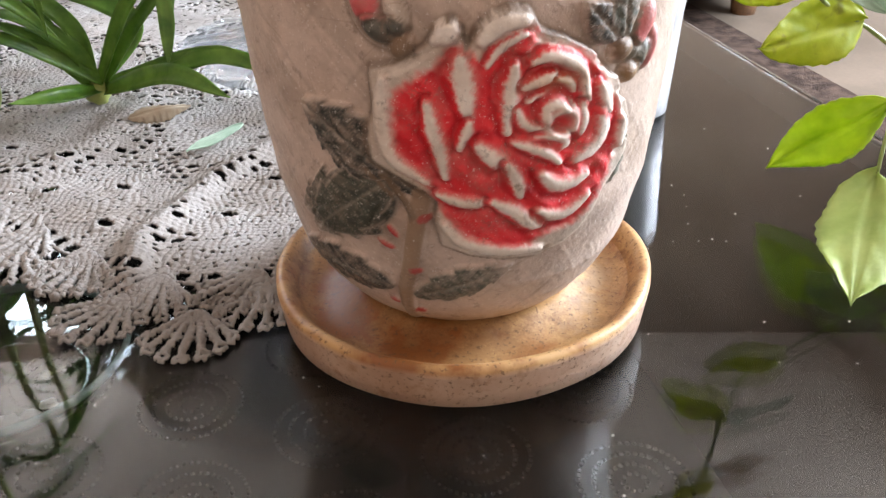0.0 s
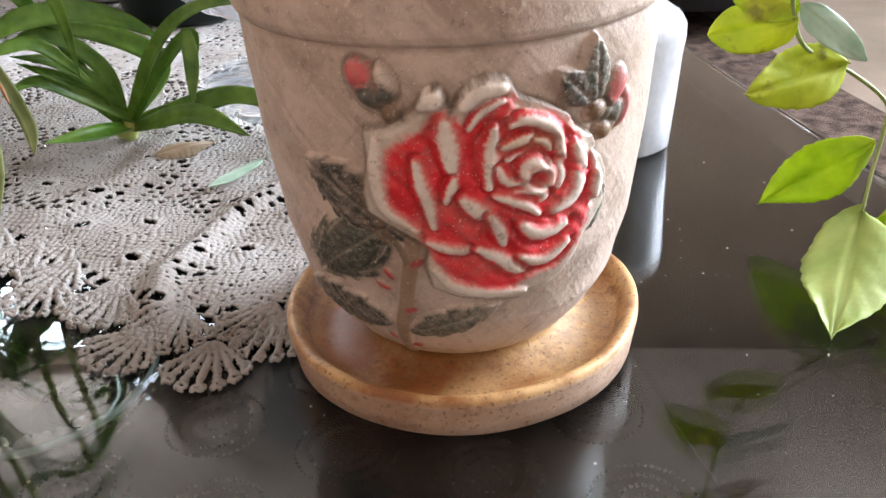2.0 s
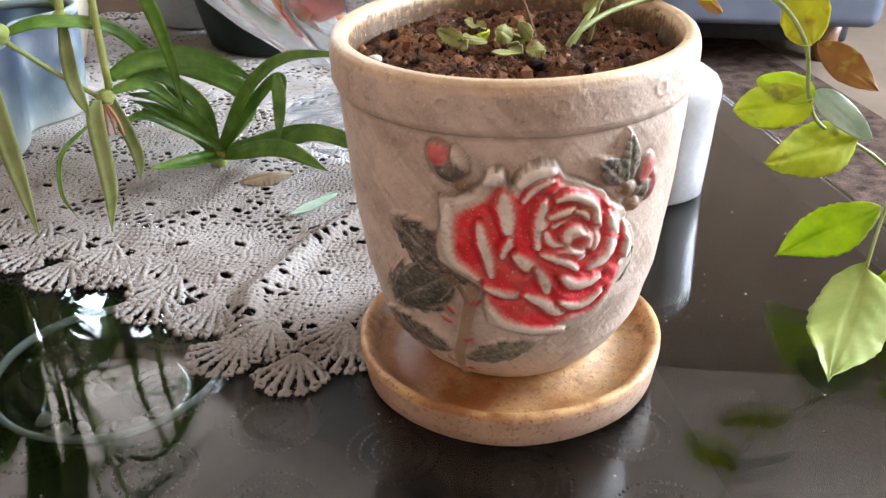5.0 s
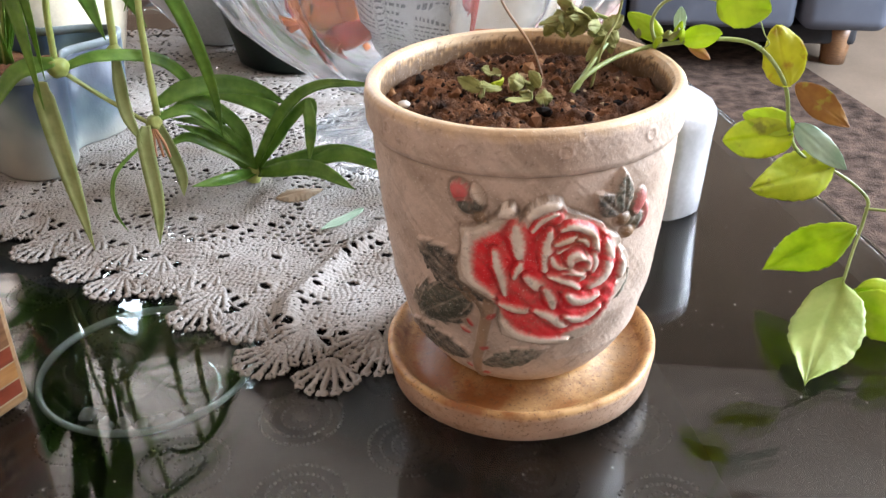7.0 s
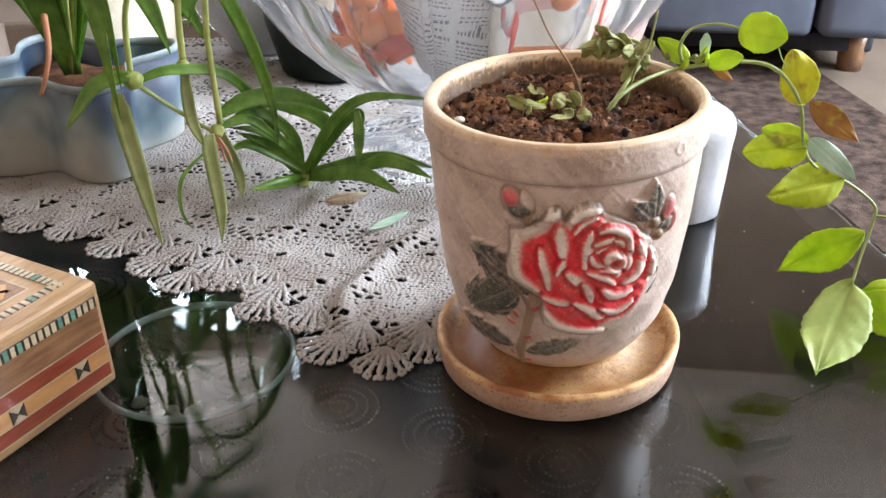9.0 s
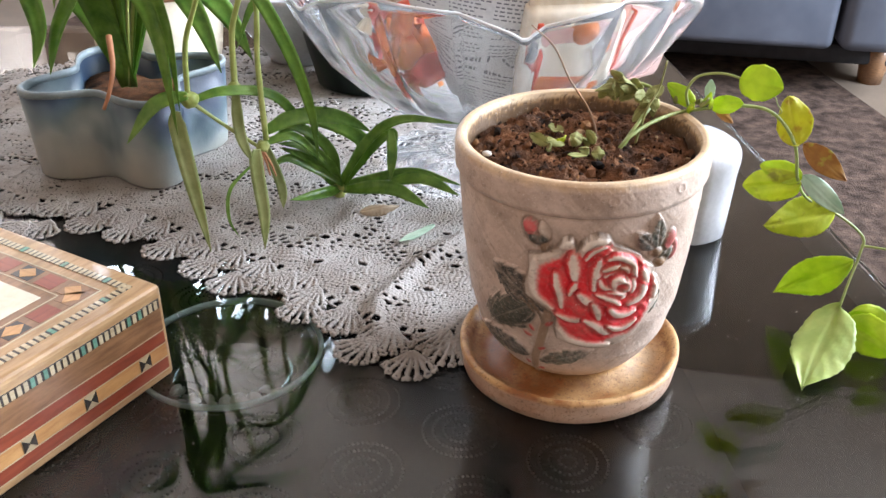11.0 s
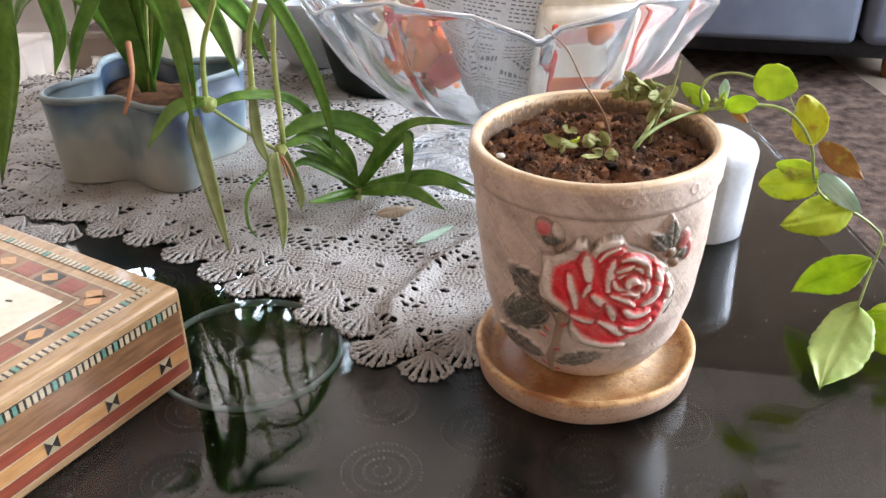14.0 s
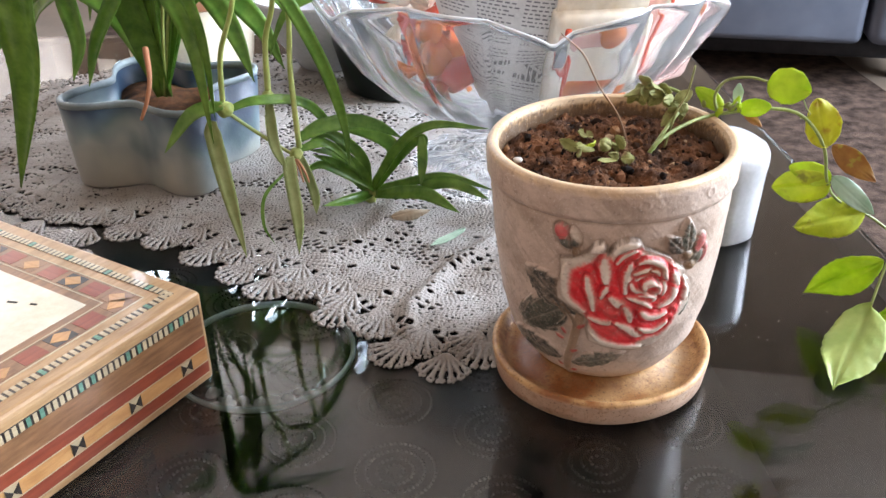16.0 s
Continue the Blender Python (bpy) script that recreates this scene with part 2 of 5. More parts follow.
M_CEIL = surface("ceiling_paint", (0.74, 0.60, 0.49), (0.84, 0.70, 0.58), 0.9, 3, 60)
M_CARPET = surface("brown_carpet", (0.026, 0.018, 0.014), (0.14, 0.096, 0.076), 0.95, 30, 170, 0.9, 0.008, spec=0.1)
M_SOFA = surface("grey_upholstery", (0.10, 0.115, 0.15), (0.15, 0.17, 0.215), 0.9, 8, 900, 0.4, 0.001, spec=0.2)
M_NAVY = surface("navy_upholstery", (0.008, 0.012, 0.028), (0.018, 0.024, 0.045), 0.9, 8, 900, 0.4, 0.001, spec=0.2)
# pale floor colour carries the lit patch beside the sofa
M_LITFLOOR = surface("beige_floor", (0.125, 0.095, 0.068), (0.19, 0.145, 0.108), 0.55, 5, 120, 0.1)
M_SOFADARK = surface("dark_sofa_base", (0.01, 0.01, 0.012), (0.025, 0.025, 0.03), 0.8)
M_TAN = leaf_mat("dry_tan_leaf", (0.34, 0.25, 0.16), (0.50, 0.42, 0.31), 0.7, 0.15)

# ---- building helpers ----
def finish(name, bm, material, smooth=True):
    bmesh.ops.recalc_face_normals(bm, faces=bm.faces[:])
    me = bpy.data.meshes.new(name)
    bm.to_mesh(me)
    bm.free()
    if smooth:
        me.polygons.foreach_set("use_smooth", [True] * len(me.polygons))
    me.materials.append(material)
    return me


def thing(name, label, category, m=None, group="", kind=""):
    ob = new(name)
    ob.empty_display_size = 0.02
    if m:
        ob.matrix_world = m
    return tagged(ob, label, category, group, kind)


def solid(name, bm, material, label, category, m=None, group="", kind="", smooth=True):
    ob = new(name, finish(name, bm, material, smooth))
    if m:
        ob.matrix_world = m
    return tagged(ob, label, category, group, kind)


def part(name, bm, material, parent, label="", m=None, smooth=True):
    ob = new(name, finish(name, bm, material, smooth))
    ob.parent = parent
    if m:
        ob.matrix_basis = m
    return tagged(ob, label)


def box(size, centre=(0, 0, 0), bevel=0.0, seg=2):
    bm = bmesh.new()
    bmesh.ops.create_cube(bm, size=1, matrix=Matrix.LocRotScale(centre, None, size))
    if bevel:
        bmesh.ops.bevel(bm, geom=bm.edges[:], offset=bevel, segments=seg, affect="EDGES", profile=0.5)
    return bm


def prism(outline, z0, z1, bevel=0.0):
    """A slab over a flat outline."""
    bm = bmesh.new()
    f = bm.faces.new([bm.verts.new((x, y, z0)) for x, y in outline])
    top = bmesh.ops.extrude_face_region(bm, geom=[f])
    bmesh.ops.translate(bm, verts=[v for v in top["geom"] if isinstance(v, bmesh.types.BMVert)], vec=(0, 0, z1 - z0))
    if bevel:
        bmesh.ops.bevel(bm, geom=bm.edges[:], offset=bevel, segments=2, affect="EDGES", profile=0.5)
    return bm


def lathe(profile, steps=64, wobble=None):
    """A turned form from (radius, height) pairs; wobble(angle, r, z) may change the radius."""
    bm = bmesh.new()
    rings = []
    for r, z in profile:
        ring = []
        for i in range(steps):
            a = 2 * math.pi * i / steps
            rr = wobble(a, r, z) if wobble else r
            ring.append(bm.verts.new((rr * math.cos(a), rr * math.sin(a), z)))
        rings.append(ring)
    for a, b in zip(rings, rings[1:]):
        for i in range(steps):
            bm.faces.new((a[i], a[(i + 1) % steps], b[(i + 1) % steps], b[i]))
    for ring in (rings[0], rings[-1]):
        if profile[0] != profile[-1]:
            bm.faces.new(ring)
    if profile[0] == profile[-1]:
        bmesh.ops.remove_doubles(bm, verts=bm.verts[:], dist=1e-6)
    return bm


def glide(points, n):
    """n places along a smooth curve through the points."""
    p = [Vector(q) for q in points]
    p = [2 * p[0] - p[1], *p, 2 * p[-1] - p[-2]]
    out = []
    for k in range(n):
        u = k / (n - 1) * (len(p) - 3)
        i = min(int(u), len(p) - 4)
        t = u - i
        a, b, c, d = p[i : i + 4]
        out.append(0.5 * (2 * b + (c - a) * t + (2 * a - 5 * b + 4 * c - d) * t * t + (3 * b - a - 3 * c + d) * t**3))
    return out


def tube(points, r0, r1=None, n=24, sides=8):
    r1 = r0 if r1 is None else r1
    bm, rings, side = bmesh.new(), [], Vector((1, 0, 0.1))
    path = glide(points, n)
    for k, p in enumerate(path):
        t = (path[min(k + 1, n - 1)] - path[max(k - 1, 0)]).normalized()
        side = (side - t * side.dot(t)).normalized()
        up = t.cross(side)
        r = r0 + (r1 - r0) * k / (n - 1)
        r *= 1 + 0.12 * noise.noise(p * 150)
        rings.append([bm.verts.new(p + r * (math.cos(a) * side + math.sin(a) * up)) for a in (2 * math.pi * j / sides for j in range(sides))])
    for a, b in zip(rings, rings[1:]):
        for j in range(sides):
            bm.faces.new((a[j], a[(j + 1) % sides], b[(j + 1) % sides], b[j]))
    bm.faces.new(rings[0])
    bm.faces.new(rings[-1])
    return bm


def blade(points, width, facing=(0.1, -0.8, 0.6), n=22, fold=0.16, thick=0.0004, tip=0.55, root=0.55):
    """A strap leaf: a keeled ribbon that tapers to its tip."""
    bm, rows = bmesh.new(), []
    path = glide(points, n)
    for k, p in enumerate(path):
        u = k / (n - 1)
        t = (path[min(k + 1, n - 1)] - path[max(k - 1, 0)]).normalized()
        side = t.cross(Vector(facing)).normalized()
        up = side.cross(t)
        w = 0.5 * width * min(1, root + (1 - root) * u * 4) * (1 if u < 1 - tip else max(0.03, 1 - ((u - 1 + tip) / tip) ** 2))
        row = [p + side * (w * v) + up * (w * fold * (abs(v) * 2 - 0.6)) for v in (-1, -0.5, 0, 0.5, 1)]
        rows.append([bm.verts.new(q + up * thick * 0.5) for q in row] + [bm.verts.new(q - up * thick * 0.5) for q in reversed(row)])
    for a, b in zip(rows, rows[1:]):
        for j in range(10):
            bm.faces.new((a[j], a[(j + 1) % 10], b[(j + 1) % 10], b[j]))
    bm.faces.new(rows[0])
    bm.faces.new(rows[-1])
    return bm


def broad_leaf(base, tip, width, facing=(0.1, -0.75, 0.65), curl=0.12, teeth=0.04, seed=0, full=0.58):
    """A broad toothed leaf with a grooved midrib, arched along its length."""
    base, tip = Vector(base), Vector(tip)
    t, length = (tip - base).normalized(), (tip - base).length
    side = t.cross(Vector(facing)).normalized()
    up = side.cross(t)
    bm, rows, n, across = bmesh.new(), [], 30, 8
    for k in range(n + 1):
        u = k / n
        w = 0.5 * width * (math.sin(math.pi * min(1, u**0.82)) ** full if 0 < u < 1 else 0.0)
        w *= 1 + 0.10 * noise.noise(Vector((u * 5, seed * 3.1, 0)))
        w = max(w, 0.0003) * (1 + teeth * ((u * 11) % 1 - 0.5))
        row = []
        for j in range(-across, across + 1):
            v = j / across
            q = base + t * (u * length) + side * (v * w)
            lift = curl * width * (1.1 * math.sin(math.pi * u) * 0.6 - 0.9 * v * v * math.sin(math.pi * u)) + 0.014 * width * abs(math.sin((u * 6 - abs(v) * 1.6) * math.pi)) * min(1, 3 * abs(v))
            lift -= 0.035 * width * math.exp(-((v / 0.09) ** 2))
            lift += 0.07 * width * v * v * math.sin(8 * u + seed * 2.3 + (1.7 if v > 0 else 0))
            lift += 0.08 * width * noise.noise(Vector((u * 2.2 + seed * 7, v * 1.5, seed)))
            row.append(q + up * lift)
        rows.append(([bm.verts.new(p + up * 0.00018) for p in row], [bm.verts.new(p - up * 0.00018) for p in row]))
    m = 2 * across
    for (a, a2), (b, b2) in zip(rows, rows[1:]):
        for j in range(m):
            bm.faces.new((a[j], a[j + 1], b[j + 1], b[j]))
            bm.faces.new((b2[j], b2[j + 1], a2[j + 1], a2[j]))
        bm.faces.new((a[0], b[0], b2[0], a2[0]))
        bm.faces.new((b[m], a[m], a2[m], b2[m]))
    return bm


# ---- the room ----
X0, X1, Y0, Y1, TOP = -2.3, 2.4, -2.3, 3.0, 2.15


def structure(name, bm, material, label, category):
    return solid(name, bm, material, label, category, kind="structure", smooth=False)


def wall_with_window(name, a, b, hole, outward, paint):
    """A wall from a to b in plan with a window hole (along from, to, z from, to)."""
    a, b, out = Vector(a), Vector(b), Vector(outward)
    d, length = (b - a).normalized(), (b - a).length
    s0, s1, z0, z1 = hole
    bm = bmesh.new()
    for u0, u1, h0, h1 in ((0, s0, FLOOR, TOP), (s1, length, FLOOR, TOP), (s0, s1, FLOOR, z0), (s0, s1, z1, TOP)):
        mid = a + d * (u0 + u1) / 2 + out * 0.08
        size = [abs(d.x) * (u1 - u0) + abs(out.x) * 0.16, abs(d.y) * (u1 - u0) + abs(out.y) * 0.16, h1 - h0]
        bmesh.ops.create_cube(bm, size=1, matrix=Matrix.LocRotScale((mid.x, mid.y, (h0 + h1) / 2), None, size))
    return structure(name, bm, paint, "painted wall with a window opening", "wall")


# north wall takes the darkened tan in place of less light
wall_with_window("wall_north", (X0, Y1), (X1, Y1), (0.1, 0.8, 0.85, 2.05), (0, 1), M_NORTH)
wall_with_window("wall_east", (X1, Y0), (X1, Y1), (2.5, 4.3, 0.4, 1.9), (1, 0), M_WALL)
structure("wall_west", box((0.16, Y1 - Y0, TOP - FLOOR), (X0 - 0.08, (Y0 + Y1) / 2, (TOP + FLOOR) / 2)), M_WARM, "plain tan painted wall", "wall")
structure("wall_south", box((X1 - X0, 0.16, TOP - FLOOR), ((X0 + X1) / 2, Y0 - 0.08, (TOP + FLOOR) / 2)), M_WARM, "plain tan painted wall", "wall")
structure("ceiling", box((X1 - X0 + 0.3, Y1 - Y0 + 0.3, 0.12), ((X0 + X1) / 2, (Y0 + Y1) / 2, TOP + 0.06)), M_CEIL, "plain tan painted ceiling", "ceiling")
structure("floor", box((X1 - X0 + 0.3, Y1 - Y0 + 0.3, 0.1), ((X0 + X1) / 2, (Y0 + Y1) / 2, FLOOR - 0.0515)), M_LITFLOOR, "floor in a pale lit tone beyond the brown rug", "floor")


# ---- sofa ----
def sofa(m):
    """Local x runs along the front, 0 at the end of the armrest."""
    s = thing("sofa", "blue-grey upholstered sofa with a dark recessed base beside the rug", "sofa", m)
    part("base", box((1.86, 0.66, 0.05), (-0.96, 0.46, 0.075), 0.01), M_SOFADARK, s, "dark recessed base")
    part("armrest", box((0.20, 0.80, 0.50), (-0.10, 0.40, 0.365), 0.03, 4), M_SOFA, s)
    for i in range(3):
        x = -0.405 if i == 0 else -0.895 - 0.585 * (i - 1)
        w = 0.385 if i == 0 else 0.58
        part("front_panel", box((w, 0.74, 0.26), (x, 0.38, 0.245), 0.02, 4), M_SOFA if i == 0 else M_NAVY, s, "" if i == 0 else "dark navy panel")
        part("seat_cushion", box((w, 0.76, 0.13), (x, 0.37, 0.44), 0.04, 4), M_SOFA, s)
    part("backrest", box((1.9, 0.2, 0.55), (-0.95, 0.72, 0.66), 0.06, 4), M_SOFA, s)
    for x in (-0.07, -1.83):
        for y in (0.16, 0.68):
            part("leg", lathe([(0.030, 0), (0.034, 0.04), (0.040, 0.11)], 16), M_WALNUT, s, "reddish-brown wooden leg", m=pose(x, y, 0))
    return s


sofa(pose(0.79, 1.83, FLOOR - 0.0015, 0, 0, -1))


def rug():
    """A thick mottled rug under the table; its long slanting edge to the sofa bounds the lit floor tone."""
    r = thing("rug", "mottled brown rug under the coffee table", "rug", pose(0, 0, FLOOR - 0.0015))
    part("woven_top", prism([(-1.6, -1.0), (1.37, -1.0), (0.640, 1.95), (0.480, 2.60), (-1.6, 2.60)], 0, 0.0015), M_CARPET, r, smooth=False)


rug()

# ---- glass table ----
EDGE = Vector((0.058, -0.235)).normalized()  # the long right-hand side, towards the viewer
ACROSS = Vector((-0.235, -0.058)).normalized()
CORNER = Vector((0.125, 0.385)) - EDGE * 0.34


def plan(along, over):
    p = CORNER + EDGE * along + ACROSS * over
    return p.x, p.y


def rounded_plan(l0, l1, w0, w1, r, n=6):
    out = []
    for cl, cw, a0 in ((l0 + r, w0 + r, 180), (l1 - r, w0 + r, 270), (l1 - r, w1 - r, 0), (l0 + r, w1 - r, 90)):
        for k in range(n + 1):
            a = radians(a0 + 90 * k / n)
            out.append(plan(cl + r * math.cos(a), cw + r * math.sin(a)))
    return out


table = thing("coffee_table", "dark wooden coffee table with a clear reflective glass top", "table", pose(0, 0, FLOOR))
top = part("glass_top", prism(rounded_plan(0, 1.15, 0, 0.78, 0.012), -0.008 - FLOOR, -FLOOR, 0.0012), M_TABLE, table, "clear polished glass top", smooth=False)
part("lower_shelf", prism(rounded_plan(0.03, 1.12, 0.03, 0.75, 0.01), 0.205, 0.225, 0.002), M_SHELF, table, "near-black carved wooden shelf", smooth=False)
for al in (0.03, 1.12):
    for ov in (0.03, 0.75):
        x, y = plan(al, ov)
        part("leg", box((0.045, 0.045, 0.4415), (x, y, 0.2208), 0.005), M_FRAME, table)
for a0, a1, b0, b1 in ((0.055, 1.095, 0.001, 0.026), (0.055, 1.095, 0.754, 0.779), (0.001, 0.026, 0.055, 0.725), (1.124, 1.149, 0.055, 0.725)):
    part("side_panel", prism([plan(a0, b0), plan(a1, b0), plan(a1, b1), plan(a0, b1)], 0.19, 0.4415), M_FRAME, table, smooth=False)
# carved rosettes and beads on the shelf
SHELF_TOP = 0.225


def rosette():
    bm = bmesh.new()
    for r, h in ((0.033, 0.001), (0.024, 0.0015), (0.015, 0.002), (0.007, 0.002)):
        for k in range(max(8, int(r * 1500))):
            a = 2 * math.pi * k / max(8, int(r * 1500))
            bmesh.ops.create_icosphere(bm, subdivisions=1, radius=0.0017, matrix=Matrix.Translation((r * math.cos(a), r * math.sin(a), h * 0.5)))
    return bm


ros = finish("rosette", rosette(), M_SHELF)
for i in range(11):
    for j in range(8):
        x, y = plan(0.22 + 0.088 * i + 0.044 * (j % 2), 0.08 + 0.084 * j)
        ob = new("rosette", ros)
        ob.parent = table
        ob.matrix_basis = pose(x, y, SHELF_TOP)

# dish with pebbles on the shelf
dish = thing("glass_dish", "clear round glass dish standing on the lower shelf", "dish", pose(-0.300, 0.222, FLOOR + SHELF_TOP + 0.001))
part("bowl", lathe([(0.050, 0), (0.062, 0.003), (0.076, 0.018), (0.0825, 0.026), (0.080, 0.026), (0.073, 0.019), (0.059, 0.006), (0.002, 0.005), (0.002, 0), (0.050, 0)], 72), M_DISHGLASS, dish)
part("rim", lathe([(0.0800, 0.0262), (0.0838, 0.0262), (0.0850, 0.0285), (0.0835, 0.0315), (0.0812, 0.0312), (0.0798, 0.0285), (0.0800, 0.0262)], 96), M_DISHRIM, dish, "thick pale green glass rim")
for i in range(34):
    bm = bmesh.new()
    bmesh.ops.create_icosphere(bm, subdivisions=2, radius=1)
    s = random.uniform(0.0022, 0.0055)
    for v in bm.verts:
        v.co *= 1 + 0.25 * noise.noise(v.co * 1.3 + Vector((i, 0, 0)))
        v.co = Vector((v.co.x * s * 1.5, v.co.y * s, v.co.z * s * 0.7))
    a, r = random.gauss(-1.35, 0.45), random.uniform(0.046, 0.062)
    solid("pebble", bm, M_PEBBLE, "pale rounded pebble lying in the glass dish", "pebble", pose(-0.300 + r * math.cos(a), 0.222 + r * math.sin(a), FLOOR + SHELF_TOP + 0.0105, 0, 0, random.uniform(0, 180)), group="pebbles in the dish")

# ---- flower pot ----
LEAN_POSE = pose(0, 0, 0.0012, 0.88, -1.32, 0)
WALL = [(12.0, 31.0), (12.6, 32.6), (14, 34.4), (17, 37.4), (24, 42.8), (33, 47.6), (52, 52.2), (81, 55.6), (107, 57.3), (113.0, 57.4), (114.2, 57.2), (115.2, 58.6), (117, 59.3), (122, 59.5), (127, 59.4), (129.6, 58.8), (130.7, 57.6)]
INNER = [(130.9, 56.2), (130.3, 54.6), (128, 53.8), (118, 53.2), (112, 52.8), (100, 52)]
INSIDE = [(float(np.interp(k, range(0, 36, 6), [p[0] for p in INNER])), float(np.interp(k, range(0, 36, 6), [p[1] for p in INNER]))) for k in range(31)]

# the rose in relief, in millimetres round and up the wall
ROSE_EDGE = [(-18.5, 94.5), (-13.1, 95.8), (-6.5, 99.9), (-3.6, 104.4), (-1.3, 105.6), (0.4, 103.3), (1.3, 98.5), (2.4, 100.6), (3.5, 103.2), (6.4, 105.7), (9.7, 107.4), (13.7, 106.4), (15.9, 101.9), (21.1, 99.9), (28.4, 95.2), (34.2, 89.6), (37.9, 83.3), (41.4, 75.8), (43.0, 68.6), (40.5, 63.8), (36.9, 59.2), (35.5, 54.7), (31.4, 48.8), (26.1, 44.8), (19.5, 43.6), (10.5, 44.3), (1.8, 46.4), (-4.9, 49.6), (-6.2, 56.9), (-5.2, 62.0), (-6.7, 63.8), (-10.5, 66.3), (-16.8, 70.0), (-19.9, 72.2), (-20.5, 77.7), (-18.1, 86.1)]
ROSE_RED = [(-13.5, 82.5), (-12.3, 89.4), (-9.3, 92.3), (-4.4, 95.1), (-0.9, 99.2), (1.0, 98.7), (3.9, 95.1), (6.3, 99.0), (10.2, 101.4), (15.2, 102.5), (12.9, 98.5), (17.0, 98.4), (24.3, 96.7), (29.4, 91.4), (31.7, 85.8), (35.0, 80.5), (35.5, 72.0), (34.7, 64.7), (32.6, 58.6), (28.4, 53.9), (19.7, 52.2), (15.0, 48.7), (8.3, 49.6), (0.3, 54.2), (-2.0, 58.2), (-5.7, 62.9), (-6.9, 67.6), (-11.3, 71.8), (-13.6, 77.0)]
LIPS_OUTER = [
    ((-6.3, 87.7), (-5.5, 81.8), (-4.3, 77.4), (-3.3, 70.0), 2.1),
    ((0.3, 97.7), (0.8, 92.9), (1.6, 85.4), 2.9),
    ((1.9, 83.7), (1.2, 80.3), (-0.2, 77.2), 1.6),
    ((10.6, 95.7), (9.8, 89.2), (9.3, 81.1), 2.1),
    ((5.3, 96.0), (7.4, 99.1), (10.1, 101.2), (12.7, 102.2), 1.2),
    ((3.8, 77.9), (6.9, 74.6), (9.7, 73.0), 2.7),
    ((9.7, 73.0), (11.7, 68.6), (12.6, 64.1), 2.0),
    ((-4.8, 65.2), (0.5, 63.1), (7.1, 62.9), 1.9),
    ((7.1, 62.9), (11.6, 60.0), (15.5, 56.0), (18.5, 54.8), 2.4),
    ((17.1, 69.3), (20.4, 66.1), (24.4, 65.5), (27.9, 66.8), 2.5),
    ((17.7, 58.9), (21.9, 56.8), (25.7, 57.5), (29.7, 60.5), 2.2),
]
LIPS_INNER = [
    ((14.3, 96.0), (17.5, 97.1), (21.6, 95.3), (24.4, 91.9), (25.9, 85.7), 2.0),
    ((12.5, 91.0), (15.7, 92.2), (18.7, 93.1), 1.7),
    ((19.3, 92.0), (21.6, 90.9), (22.6, 88.7), 1.3),
    ((13.2, 87.7), (16.5, 88.5), (19.9, 88.2), (22.7, 85.6), 1.1),
    ((11.3, 85.9), (12.3, 83.1), (14.1, 81.6), (16.3, 80.8), 1.4),
    ((13.5, 78.9), (16.3, 79.0), (19.1, 79.0), (21.7, 77.0), (20.3, 75.5), 1.3),
    ((10.8, 78.5), (14.3, 76.8), (17.9, 74.7), (20.4, 72.2), 1.7),
    ((24.7, 85.5), (25.6, 81.9), (25.0, 78.5), 1.4),
    ((29.7, 82.5), (30.6, 77.8), (28.6, 73.9), (24.5, 71.9), 2.6),
    ((29.2, 88.6), (30.8, 84.7), (31.7, 82.4), 2.1),
    ((16.5, 83.5), (16.9, 85.9), (19.1, 86.7), (20.8, 85.4), 1.6),
]
LIPS_PALE = [
    ((-15.0, 92.9), (-15.7, 84.3), (-14.5, 74.7), (-7.4, 68.7), 2.2),
    ((-4.0, 102.2), (-1.0, 104.3), 3.2),
    ((4.7, 101.6), (7.4, 104.4), (11.9, 105.3), 3.2),
    ((-3.9, 56.7), (0.3, 51.8), (8.2, 48.6), (19.0, 47.4), 2.2),
    ((36.6, 78.5), (37.0, 72.0), 2.4),
]


def along(s, z, line):
    """Distance to a broken line."""
    best = np.full(s.shape, 1e9)
    for (x0, y0), (x1, y1) in zip(line, line[1:]):
        dx, dy = x1 - x0, y1 - y0
        t = np.clip(((s - x0) * dx + (z - y0) * dy) / (dx * dx + dy * dy + 1e-9), 0, 1)
        best = np.minimum(best, np.hypot(s - x0 - t * dx, z - y0 - t * dy))
    return best


def inside(s, z, ring):
    """Signed depth inside a closed outline."""
    ring = list(ring)
    d = along(s, z, ring + ring[:1])
    odd = np.zeros(s.shape, bool)
    for (x0, y0), (x1, y1) in zip(ring, ring[1:] + ring[:1]):
        cut = ((y0 > z) != (y1 > z)) & (s < (x1 - x0) * (z - y0) / (y1 - y0 + 1e-12) + x0)
        odd ^= cut
    return np.where(odd, d, -d)


def step(x, a, b):
    t = np.clip((x - a) / (b - a), 0, 1)
    return t * t * (3 - 2 * t)


def grain(s, z, f):
    """Cheap smooth irregularity."""
    return (np.sin(s * f + 1.3 * np.sin(z * f * 0.7)) * np.sin(z * f * 1.1 + 1.7 * np.sin(s * f * 0.6 + 1)) + 0.5 * np.sin(s * f * 2.3 + z * f * 1.9 + 2)) / 1.5


